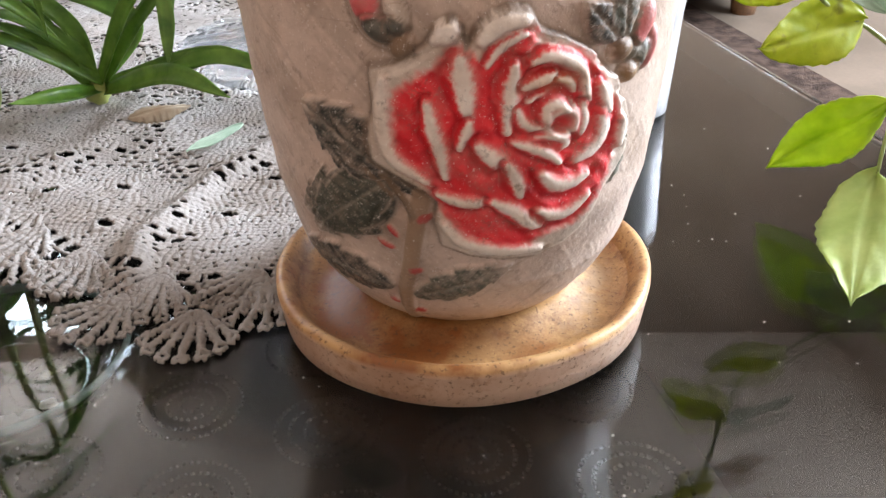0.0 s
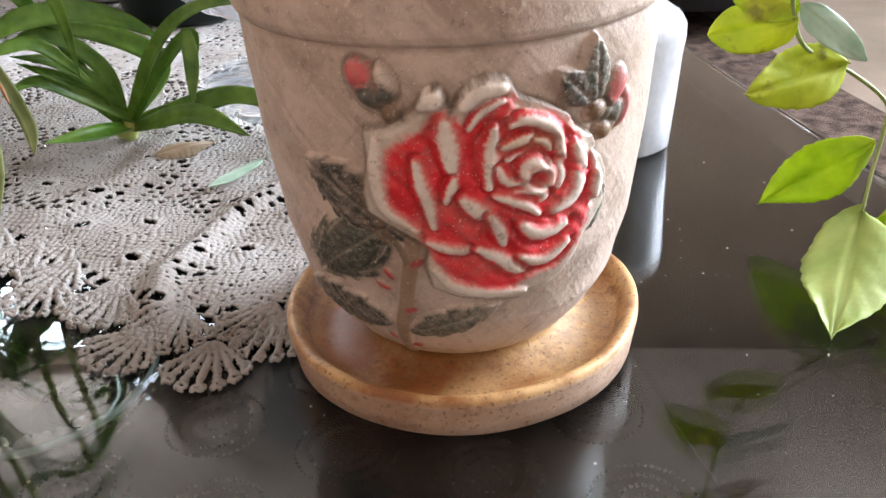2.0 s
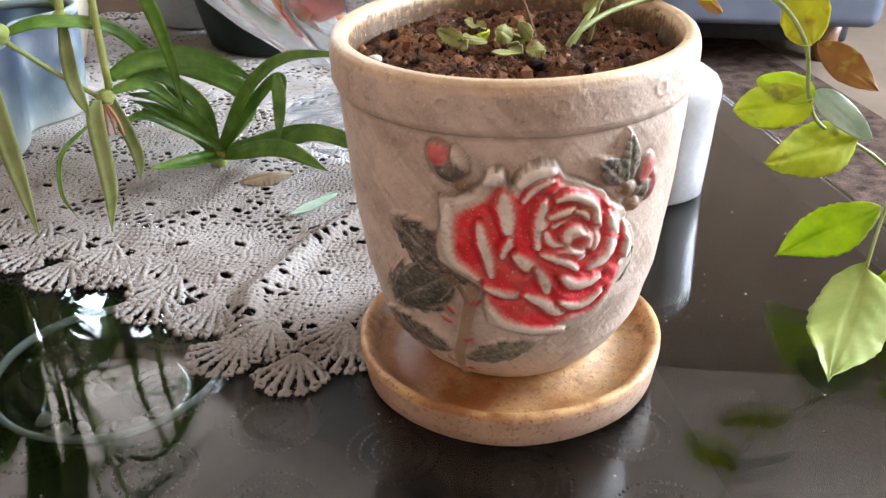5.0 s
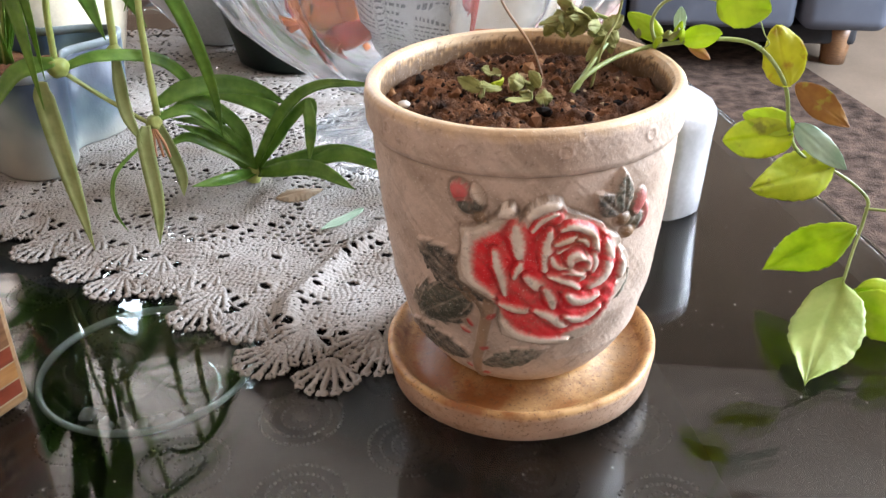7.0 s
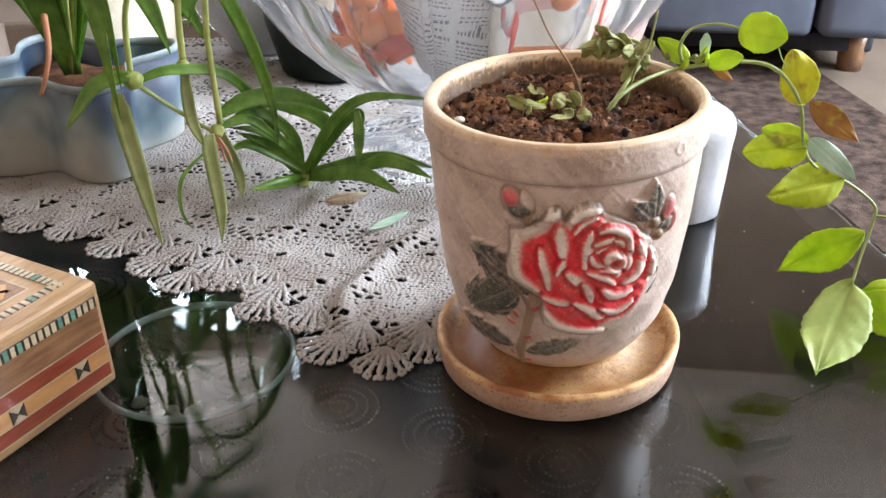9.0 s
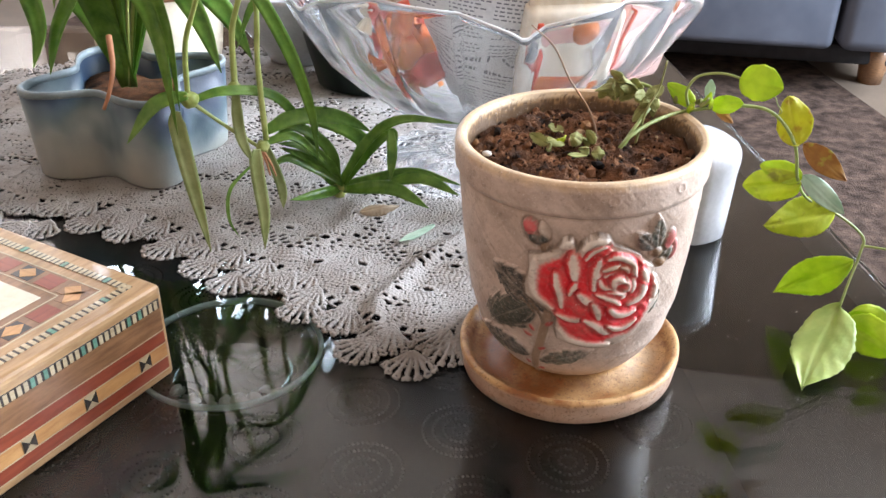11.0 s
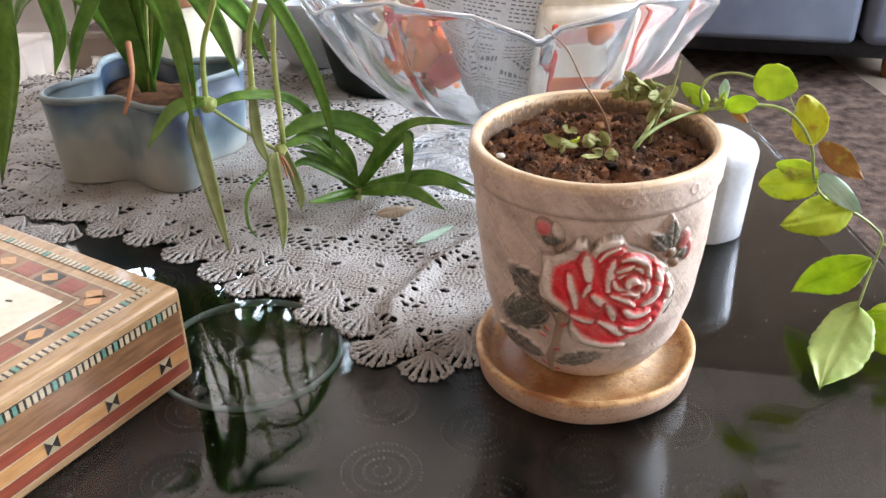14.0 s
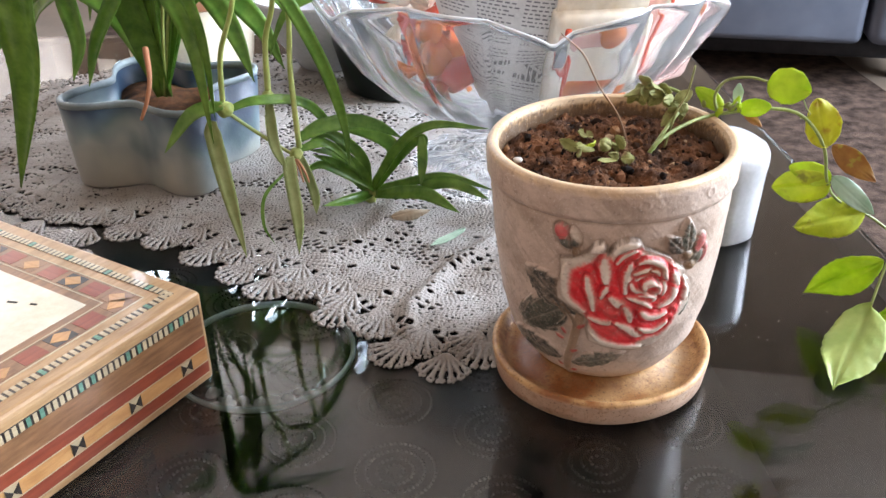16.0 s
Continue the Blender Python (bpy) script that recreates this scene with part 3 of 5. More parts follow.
def lip_distance(s, z, pts):
    """Distance to a smooth line, how far along it (0 to 1), and on which side: 1 towards the heart of the rose."""
    path = [(p.x, p.y) for p in glide([(a, b, 0) for a, b in pts], 5 * len(pts))]
    best, run, n = np.full(s.shape, 1e9), np.zeros(s.shape), len(path) - 1
    for k, ((x0, y0), (x1, y1)) in enumerate(zip(path, path[1:])):
        dx, dy = x1 - x0, y1 - y0
        t = np.clip(((s - x0) * dx + (z - y0) * dy) / (dx * dx + dy * dy + 1e-9), 0, 1)
        dd = np.hypot(s - x0 - t * dx, z - y0 - t * dy)
        run = np.where(dd < best, (k + t) / n, run)
        best = np.minimum(best, dd)
    ends = [math.hypot(x - 21, y - 79) for x, y in path]
    rad = np.hypot(s - 21, z - 79)
    return best, run, np.where(rad < np.interp(run, np.linspace(0, 1, n + 1), ends), 1, -1)


def pot_relief(s, z):
    """Height in mm and colour of the front of the pot."""
    h = 0.18 * grain(s, z, 0.22) + 0.10 * grain(s, z, 0.9) + 0.04 * grain(s, z, 2.3)
    piece = np.where(z > 114, 1, 0)  # 0 wall, 1 rim, 2 rose, 10 and up: leaves, 40 and up: buds
    clay = np.array((0.60, 0.475, 0.39))
    col = np.ones(s.shape + (3,)) * clay

    def lay(mask, c):
        nonlocal col
        m = np.clip(mask, 0, 1)[..., None]
        col = col * (1 - m) + np.array(c) * m

    # pressed diamond lattice of the background
    for k in (-1, 1):
        u = (s + k * z * 0.9) / 21.0
        g = np.abs(u - np.round(u)) * 21.0
        h -= 0.40 * np.exp(-((g / 0.7) ** 2)) * (z < 112)
        lay(0.26 * np.exp(-((g / 0.8) ** 2)) * (z < 112) * step(grain(s, z, 0.15), -0.4, 0.4), (0.22, 0.16, 0.115))
    lay(0.42 * step(grain(s, z, 0.10) + 0.5 * grain(s, z, 0.37) + 0.25 * grain(s, z, 1.4), 0.15, 0.8), (0.34, 0.26, 0.20))
    # rim studs
    for c in np.arange(-172, 180, 30.8):
        d = np.hypot(s - 1.8 - c, z - 123.5)
        h += 0.35 * np.exp(-((d - 2.0) / 0.8) ** 2) - 0.8 * np.exp(-((d / 1.3) ** 2))
    # leaves
    def leaf(base, tip, width, top, c, teeth=5):
        nonlocal h
        (x0, y0), (x1, y1) = base, tip
        length = math.hypot(x1 - x0, y1 - y0)
        ux, uy = (x1 - x0) / length, (y1 - y0) / length
        u, v = ((s - x0) * ux + (z - y0) * uy) / length, -(s - x0) * uy + (z - y0) * ux
        uc = np.clip(u, 0, 1)
        w = 0.5 * width * np.sin(math.pi * uc**0.8) ** 0.8 * (1 - 0.22 * ((uc * teeth) % 1)) * ((u > 0) & (u < 1))
        e = w - np.abs(v)
        m = step(e, 0, 0.9)
        vein = np.exp(-((v / 0.5) ** 2)) + 0.6 * np.exp(-((((u * 6 - np.abs(v) * 0.22) % 1) - 0.5) / 0.12) ** 2)
        h = np.where(e > 0, np.maximum(h, m * top * (0.72 + 0.28 * np.cos(np.clip(v / (w + 0.01), -1, 1) * 1.5)) - 0.55 * vein * m + 0.12 * grain(s, z, 2.4)), h)
        piece[e > 0] = 10 + leaf.count
        leaf.count += 1
        lay(m * (0.86 + 0.25 * grain(s, z, 0.8) + 0.22 * grain(s, z, 3.1)) * (1 - 0.75 * step(u, 0.72, 1.0)), c)
        lay(m * np.exp(-((e - 0.4) / 0.5) ** 2) * 0.75, clay)
        lay(0.5 * np.exp(-((v / 0.4) ** 2)) * m, (0.35, 0.30, 0.24))
        lay(0.5 * m * step(grain(s, z, 3.7) + 0.6 * grain(s, z, 1.3), 0.6, 1.0), (0.46, 0.42, 0.36))

    leaf.count = 0
    DARK, MOSS = (0.022, 0.026, 0.019), (0.045, 0.051, 0.036)
    leaf((-15.5, 62.6), (-48.2, 51.1), 23, 1.7, MOSS, 4)
    leaf((-16.2, 67.3), (-46.3, 44.2), 19, 1.5, (0.06, 0.066, 0.047), 4)
    leaf((-15.6, 68.4), (-37.9, 84.3), 19.5, 2.4, DARK, 5)
    leaf((-18.7, 71.5), (-6.8, 61.4), 6.5, 2.2, DARK, 2)
    leaf((-19.8, 32.9), (-55.8, 38.6), 15.5, 1.9, DARK, 4)
    leaf((-15.2, 29.8), (14.6, 41.3), 13, 1.8, (0.085, 0.09, 0.064), 4)
    leaf((40.5, 58), (44.5, 73), 8, 1.2, (0.15, 0.17, 0.13))
    leaf((35, 97), (25.5, 107), 11, 2.6, DARK, 1)
    leaf((36.5, 96.5), (35.5, 114), 10, 2.8, (0.07, 0.078, 0.055), 1)
    # stems
    for line, w, c in ((((-9.3, 63.8), (-11.3, 53.5), (-14.1, 41.6), (-17.1, 32.1), (-20.0, 17.5)), 2.2, (0.36, 0.245, 0.16)), (((-17.6, 68.3), (-13.2, 61.3), (-11.8, 57.5)), 1.2, (0.22, 0.15, 0.095)), (((-21.8, 69.2), (-16.5, 62.7)), 0.9, (0.20, 0.13, 0.08)), (((-12, 97), (-10, 94)), 1.3, (0.26, 0.17, 0.10))):
        d = along(s, z, line)
        h = np.maximum(h, 1.7 * np.sqrt(np.clip(1 - (d / (w * 1.3)) ** 2, 0, 1)))
        lay(step(w * 1.15 - d, 0, 0.7), c)

    # round forms: centre, half sizes, turn in degrees, height, colour
    def knob(cx, cz, a, b, turn, top, c):
        nonlocal h
        t = radians(turn)
        p, q = (s - cx) * math.cos(t) + (z - cz) * math.sin(t), -(s - cx) * math.sin(t) + (z - cz) * math.cos(t)
        d = np.hypot(p / a, q / b)
        h = np.maximum(h, top * np.sqrt(np.clip(1 - d * d, 0, 1)))
        if top > 1.5:
            piece[d < 1] = 40 if cx < 0 else 41
        # brown ring round each bud: antiquing wash with groove shade painted in
        lay(0.6 * np.exp(-(((d - 1.08) / 0.09) ** 2)) * (top > 1.5), (0.20, 0.13, 0.085))
        h = h - np.where(top > 1.5, 0.5 * np.exp(-(((d - 1.1) / 0.10) ** 2)), 0)
        lay(step(1.04 - d + 0.14 * grain(s, z, 1.9), 0, 0.32), c)

    PINK = (0.60, 0.17, 0.16)
    knob(-16.4, 105.4, 7.4, 4.9, 122, 2.6, (0.50, 0.41, 0.34))
    knob(-16.6, 106.2, 6.3, 3.9, 122, 3.9, (0.46, 0.22, 0.19))
    knob(-18.0, 108.7, 3.9, 3.3, 122, 3.9, (0.60, 0.10, 0.10))
    knob(-15.2, 103.3, 4.1, 3.0, 150, 4.4, (0.085, 0.08, 0.06))
    knob(-11.9, 107.0, 4.8, 2.1, 112, 4.2, (0.58, 0.48, 0.39))
    knob(-11.9, 104.2, 2.6, 2.0, 112, 4.5, (0.06, 0.06, 0.045))
    knob(-11.4, 99.6, 3.2, 2.6, 70, 3.2, (0.20, 0.115, 0.055))
    knob(42.7, 96.0, 8.5, 4.2, 70, 2.2, (0.16, 0.15, 0.11))
    knob(44.1, 98.8, 5.2, 3.2, 65, 2.8, PINK)
    knob(47.3, 91.9, 5.6, 2.4, 75, 2.6, (0.60, 0.20, 0.19))
    knob(43.5, 90.5, 5.0, 2.0, 60, 2.6, (0.13, 0.125, 0.09))
    knob(37.1, 93.9, 3.3, 2.8, 20, 2.9, (0.17, 0.10, 0.045))
    knob(40.1, 87.9, 3.0, 2.6, 20, 2.9, (0.22, 0.125, 0.05))
    for cx, cz, a, b, turn in ((-17.8, 51.6, 2.4, 1.0, 125), (-20.5, 47.0, 2.8, 1.0, 150), (-8.8, 56.9, 2.4, 1.4, 20), (-12.9, 39.6, 2.2, 1.3, 170), (-15.3, 21.3, 2.4, 1.5, 10), (-23.2, 25.2, 2.2, 0.9, 150)):
        knob(cx, cz, a, b, turn, 1.1, (0.52, 0.06, 0.05))
    # the bloom
    deep = inside(s, z, ROSE_EDGE)
    body = step(deep, -0.2, 2.2)
    dome = 3.3 + 2.2 * np.exp(-(((s - 20) / 17) ** 2 + ((z - 78) / 18) ** 2))
    h = np.maximum(h, body * dome * (deep > -0.2))
    piece[deep > 0] = 2
    # brown outline of the bloom: wash colour plus painted crease shade
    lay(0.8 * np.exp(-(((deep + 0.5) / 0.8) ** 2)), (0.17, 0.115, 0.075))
    lay(step(deep, -0.1, 0.7), (0.62, 0.53, 0.44))
    RED, PALE = (0.80, 0.022, 0.032), (0.86, 0.77, 0.67)
    red = inside(s, z, ROSE_RED)
    lay(step(red + 0.7 * grain(s, z, 1.2), -2.4, 1.0) * (deep > 0), RED)
    ripple = grain(s, z, 0.55)
    h += np.where(red > 0, 0.35 * ripple + 0.5 * grain(s, z, 0.27), 0)
    lay(0.28 * step(grain(s, z, 3.3) + 0.6 * grain(s, z, 0.5), 0.55, 0.95) * (red > 0), (0.78, 0.36, 0.31))
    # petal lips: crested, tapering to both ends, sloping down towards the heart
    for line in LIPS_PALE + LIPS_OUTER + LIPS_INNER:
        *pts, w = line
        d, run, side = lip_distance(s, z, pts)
        wt = 0.90 * w * (0.50 + 0.55 * np.sin(math.pi * np.clip(run, 0.02, 0.98)) ** 0.6) * (1 + 0.10 * grain(s, z, 0.9))
        near = deep > -0.5
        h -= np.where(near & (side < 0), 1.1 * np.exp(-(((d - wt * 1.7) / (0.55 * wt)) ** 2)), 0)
        slope = np.maximum(np.sqrt(np.clip(1 - (d / (wt * 1.2)) ** 2, 0, 1)), np.where(side > 0, 0.5 * np.clip(1 - d / (wt * 3.2), 0, 1), 0))
        h = np.where(near & (d < wt * 3.2), np.maximum(h, dome - 1.2 + (2.5 if w > 1.5 else 1.9) * slope), h)
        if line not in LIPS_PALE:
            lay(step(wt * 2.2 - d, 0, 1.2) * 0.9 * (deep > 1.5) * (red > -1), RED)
            # deeper red behind the lip, the crease's shade painted into it
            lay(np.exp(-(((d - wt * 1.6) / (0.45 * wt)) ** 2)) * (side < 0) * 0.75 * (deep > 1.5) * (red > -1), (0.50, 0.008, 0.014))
        # white lip, sharp on the outer side and fading to pink and red towards the heart
        fade = step(wt * 1.5 - d, 0.0, 1.2 * wt) * (0.45 + 0.30 * grain(s, z, 2.7)) * (side > 0)
        lay(np.clip(fade, 0, 0.8), (0.82, 0.50, 0.43))
        lay(step(wt * 0.98 - d + 0.2 * grain(s, z, 2.1) * wt, 0.0, np.where(side > 0, 0.7, 0.5) * wt) * 0.97, PALE)
    d = np.hypot(s - 20.2, z - 82.1)
    h += np.where(d < 6, 1.3 * np.exp(-(((d - 3.0) / 1.1) ** 2)) - 0.6 * np.exp(-((d / 1.4) ** 2)), 0)
    lay(0.85 * np.exp(-(((d - 3.0) / 0.9) ** 2)), PALE)
    lay(0.8 * np.exp(-((d / 1.2) ** 2)), RED)
    lay(0.35 * np.exp(-(((s - 19) / 5) ** 2 + ((z - 91.5) / 1.6) ** 2)), (0.70, 0.42, 0.10))
    # darker brown line along the seam below the rim, ochre on the rim's crown
    lay(0.45 * np.exp(-(((z - 114) / 0.9) ** 2)), (0.26, 0.18, 0.12))
    lay(0.85 * step(z + 1.0 * grain(s, z, 0.35), 126.0, 130.0), (0.70, 0.52, 0.32))
    lay(0.6 * step(22 - z + 2 * grain(s, z, 0.5), 0, 8), (0.56, 0.38, 0.20))
    return np.where(z > 114, np.clip(h, -1, 0.6), h), col, piece


def flower_pot():
    th = np.concatenate([np.arange(-96, 96, 0.45), np.linspace(96, 345.58 - 96, 240)[:-1]]) / 55.0
    zo = np.concatenate([np.arange(12, 130.6, 0.45), [130.7]])
    S, Z = np.meshgrid(np.where(th > math.pi, th - 2 * math.pi, th) * 55.0, zo)
    h, col, piece = pot_relief(S, Z)
    r = np.interp(Z, *zip(*WALL)) + h
    rows, cols = Z.shape
    a = th[None, :]
    verts = np.stack([r * np.sin(a), -r * np.cos(a), Z], -1)
    inner = np.array([[(rr * math.sin(t), -rr * math.cos(t), zz) for t in th] for zz, rr in INSIDE])
    allv = (np.concatenate([verts, inner]) / 1000).reshape(-1, 3)
    n = rows + len(INSIDE)
    idx = np.arange(n * cols).reshape(n, cols)
    nx = np.roll(idx, -1, 1)
    quads = np.stack([idx[:-1], nx[:-1], nx[1:], idx[1:]], -1).reshape(-1, 4)
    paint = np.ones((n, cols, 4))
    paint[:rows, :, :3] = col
    paint[rows:, :, :3] = (0.50, 0.31, 0.15)
    paint[rows:rows + 13, :, :3] = (0.70, 0.52, 0.32)
    si, zi = th[None, :] * 55.0, np.array([p[0] for p in INSIDE])[:, None]
    dirt = step(0.7 * grain(si, zi * 2.2, 0.45) + 0.6 * grain(si, zi * 1.6, 1.3) + 0.4 * grain(si, zi, 3.1) + np.interp(zi, (117, 125, 131), (2.0, 0.75, -0.9)), 0.0, 0.7)[..., None]
    paint[rows:, :, :3] = paint[rows:, :, :3] * (1 - 0.85 * dirt) + np.array((0.09, 0.05, 0.025)) * 0.85 * dirt
    paint = paint.reshape(-1, 4)
    belongs = np.concatenate([piece, np.ones((len(INSIDE), cols), int)])[:-1].ravel()
    pot = thing("flower_pot", "cream clay flower pot with a red rose in painted relief", "flower pot", LEAN_POSE)
    names = {0: ("body", "mottled cream clay wall"), 1: ("rim", "ochre-stained rim with pressed studs"), 2: ("rose", "red and white rose in high relief")}
    # one normal for every shared edge point, so that the pieces meet without a seam
    whole = bpy.data.meshes.new("whole")
    whole.from_pydata(allv.tolist(), [], quads.tolist())
    normals = np.empty(len(allv) * 3)
    whole.vertices.foreach_get("normal", normals)
    normals = normals.reshape(-1, 3)
    for k in np.unique(belongs):
        q = quads[belongs == k]
        used, inv = np.unique(q.ravel(), return_inverse=True)
        name, label = names.get(int(k), ("relief_leaf", "dark green painted leaf") if k < 40 else ("rosebud", "pink rosebud in relief"))
        me = bpy.data.meshes.new(name)
        me.from_pydata(allv[used].tolist(), [], inv.reshape(-1, 4).tolist())
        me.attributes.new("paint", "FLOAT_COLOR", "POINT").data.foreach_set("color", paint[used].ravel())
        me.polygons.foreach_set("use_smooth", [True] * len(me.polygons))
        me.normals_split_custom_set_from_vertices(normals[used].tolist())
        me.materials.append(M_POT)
        ob = new(name, me)
        ob.parent = pot
        tagged(ob, label)
    bpy.data.meshes.remove(whole)
    part("base", lathe([(0.001, 0.0116), (0.0306, 0.0116), (0.0308, 0.0130), (0.001, 0.0130)], 64), M_SAUCER, pot)


flower_pot()


def saucer():
    prof = [(0.0540, 0), (0.0560, 0.001), (0.0567, 0.006), (0.0575, 0.0115), (0.0574, 0.0132), (0.0562, 0.0145), (0.0545, 0.0142), (0.0530, 0.0125), (0.0508, 0.0090), (0.0485, 0.0072), (0.0450, 0.0068), (0.0410, 0.0076), (0.0370, 0.0094), (0.0345, 0.0108), (0.0330, 0.0115), (0.02, 0.0115), (0.001, 0.0115), (0.001, 0.0), (0.0540, 0)]
    bm = lathe(prof, 120, lambda a, r, z: r * (1 + 0.006 * math.sin(2 * a + 1) + 0.003 * math.sin(7 * a)))
    for v in bm.verts:
        if v.co.z > 0.004:
            v.co.z += 0.0005 * noise.noise(v.co * 90)
    dish = thing("saucer", "pale clay saucer with ochre water stains under the flower pot", "saucer", pose(0, 0, 0.0012, 0.88, -1.32, 0))
    bmesh.ops.recalc_face_normals(bm, faces=bm.faces[:])
    for name, label, upper in (("dish", "ochre-stained dish", False), ("rim", "worn rounded rim", True)):
        piece = bm.copy()
        bmesh.ops.delete(piece, geom=[f for f in piece.faces if (f.calc_center_median().z > 0.0103 and math.hypot(*f.calc_center_median().xy) > 0.045) != upper], context="FACES")
        me = bpy.data.meshes.new(name)
        piece.to_mesh(me)
        piece.free()
        me.polygons.foreach_set("use_smooth", [True] * len(me.polygons))
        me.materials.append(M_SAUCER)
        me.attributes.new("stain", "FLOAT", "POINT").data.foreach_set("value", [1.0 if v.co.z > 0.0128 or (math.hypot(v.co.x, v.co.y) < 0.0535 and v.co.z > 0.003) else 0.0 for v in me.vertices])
        ring = [(math.hypot(v.co.x, v.co.y), v.co.z) for v in me.vertices]
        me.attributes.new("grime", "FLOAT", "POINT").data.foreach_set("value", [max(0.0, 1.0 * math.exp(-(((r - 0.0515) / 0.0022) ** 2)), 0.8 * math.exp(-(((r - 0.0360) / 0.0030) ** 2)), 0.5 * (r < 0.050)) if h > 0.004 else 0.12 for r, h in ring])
        ob = new(name, me)
        ob.parent = dish
        tagged(ob, label)
    bm.free()
    return dish


saucer()


# ---- soil ----
def soil():
    bm = bmesh.new()
    n, rings = 200, 84
    mid = bm.verts.new((0, 0, 0.1225))
    last = None
    for i in range(1, rings + 1):
        r = 0.0528 * i / rings
        ring = []
        for j in range(n):
            a = 2 * math.pi * j / n
            p = Vector((r * math.cos(a), r * math.sin(a), 0))
            z = 0.1222 + 0.0042 * noise.fractal(p * 60, 1.0, 2.2, 5) + 0.0032 * abs(noise.noise(p * 260)) + 0.0016 * abs(noise.noise(p * 620 + Vector((3, 1, 0)))) - 0.0035 * (i / rings) ** 6
            ring.append(bm.verts.new((p.x, p.y, z)))
        for j in range(n):
            if last:
                bm.faces.new((last[j], ring[j], ring[(j + 1) % n], last[(j + 1) % n]))
            else:
                bm.faces.new((mid, ring[j], ring[(j + 1) % n]))
        last = ring
    low = [bm.verts.new((v.co.x, v.co.y, 0.105)) for v in last]
    for j in range(n):
        bm.faces.new((last[j], low[j], low[(j + 1) % n], last[(j + 1) % n]))
    bm.faces.new(low)
    return solid("soil", bm, M_SOIL, "dark crumbly potting soil filling the flower pot", "soil", LEAN_POSE, kind="stuff")


soil()


def crumbs():
    """Loose clods and bits on the soil."""
    rng = random.Random(4)
    ball = bmesh.new()
    bmesh.ops.create_icosphere(ball, subdivisions=1, radius=1)
    base, tri = [v.co.copy() for v in ball.verts], [[v.index for v in f.verts] for f in ball.faces]
    ball.free()
    verts, faces = [], []
    for i in range(2600):
        a, r = rng.uniform(0, 2 * math.pi), 0.0515 * math.sqrt(rng.random())
        s = rng.choice((0.0003, 0.0004, 0.0006, 0.0009)) * rng.uniform(0.6, 1.4) * (2.6 if rng.random() < 0.07 else 1)
        p = Vector((r * math.cos(a), r * math.sin(a), 0))
        z = 0.1224 + 0.0042 * noise.fractal(p * 60, 1.0, 2.2, 5) - 0.0035 * (r / 0.0528) ** 6
        m = Matrix.LocRotScale((p.x, p.y, z + s * 0.3), Euler((rng.uniform(0, 6), rng.uniform(0, 6), rng.uniform(0, 6))), (s * rng.uniform(0.8, 2.1), s, s * rng.uniform(0.5, 0.95)))
        k = len(verts)
        verts += [m @ (v * rng.uniform(0.65, 1.25)) for v in base]
        faces += [[k + c for c in f] for f in tri]
    me = bpy.data.meshes.new("soil_crumbs")
    me.from_pydata(verts, [], faces)
    me.materials.append(M_CRUMB)
    ob = new("soil_crumbs", me)
    ob.matrix_world = LEAN_POSE
    return tagged(ob, "loose brown clods and black bits on the potting soil", "soil crumbs", kind="stuff")


def crumb_mat():
    m, nt, b = node_mat("soil_crumb")
    g = nt.nodes.new("ShaderNodeNewGeometry")
    c = ramp(nt, g.outputs["Random Per Island"], (0.0, (0.006, 0.005, 0.005)), (0.42, (0.04, 0.019, 0.010)), (0.78, (0.18, 0.082, 0.040)), (0.97, (0.33, 0.18, 0.09)), (1.0, (0.50, 0.38, 0.25)))
    nt.links.new(c, b.inputs["Base Color"])
    b.inputs["Roughness"].default_value, b.inputs["Specular IOR Level"].default_value = 0.9, 0.12
    return m


M_CRUMB = crumb_mat()
crumbs()
stone = bmesh.new()
bmesh.ops.create_icosphere(stone, subdivisions=2, radius=1, matrix=Matrix.Diagonal((0.0024, 0.0019, 0.0013, 1)))
for v in stone.verts:
    v.co *= 1 + 0.15 * noise.noise(v.co * 700)
solid("pebble", stone, M_PEBBLE, "single pale pebble lying on the potting soil", "pebble", pose(-0.0455, -0.018, 0.1235))

# ---- trailing plant in the pot ----
plant = thing("trailing_plant", "trailing plant with lime and yellowing leaves hanging over the pot", "plant", pose(0.012, -0.004, 0.122))
BACK = Matrix.Translation((-0.012, 0.004, -0.122))


def plant_part(name, bm, material, label="", host=None):
    bmesh.ops.transform(bm, matrix=BACK, verts=bm.verts[:])
    return part(name, bm, material, host or plant, label)


plant_part("stem", tube([(0.012, -0.004, 0.118), (0.018, 0.000, 0.1285), (0.031, 0.015, 0.133), (0.048, 0.030, 0.134), (0.076, 0.042, 0.134), (0.091, 0.042, 0.130), (0.103, 0.043, 0.115), (0.110, 0.050, 0.093), (0.120, 0.060, 0.078), (0.140, 0.065, 0.067), (0.154, 0.065, 0.056), (0.154, 0.062, 0.047), (0.150, 0.055, 0.034), (0.146, 0.047, 0.021)], 0.0010, 0.0007, 90), M_VINE, "pale green trailing stem")
plant_part("stem", tube([(0.048, 0.030, 0.133), (0.045, 0.030, 0.143), (0.049, 0.030, 0.151), (0.059, 0.028, 0.154), (0.068, 0.026, 0.153)], 0.0008, 0.0006, 30), M_VINE)
plant_part("stem", tube([(0.012, -0.004, 0.118), (0.022, 0.010, 0.132), (0.031, 0.030, 0.141), (0.019, 0.035, 0.145), (0.009, 0.030, 0.142)], 0.0012, 0.0005, 30), M_VINE)
plant_part("stem", tube([(0.154, 0.064, 0.051), (0.166, 0.062, 0.051), (0.178, 0.060, 0.050)], 0.0007, 0.0006, 12), M_VINE)
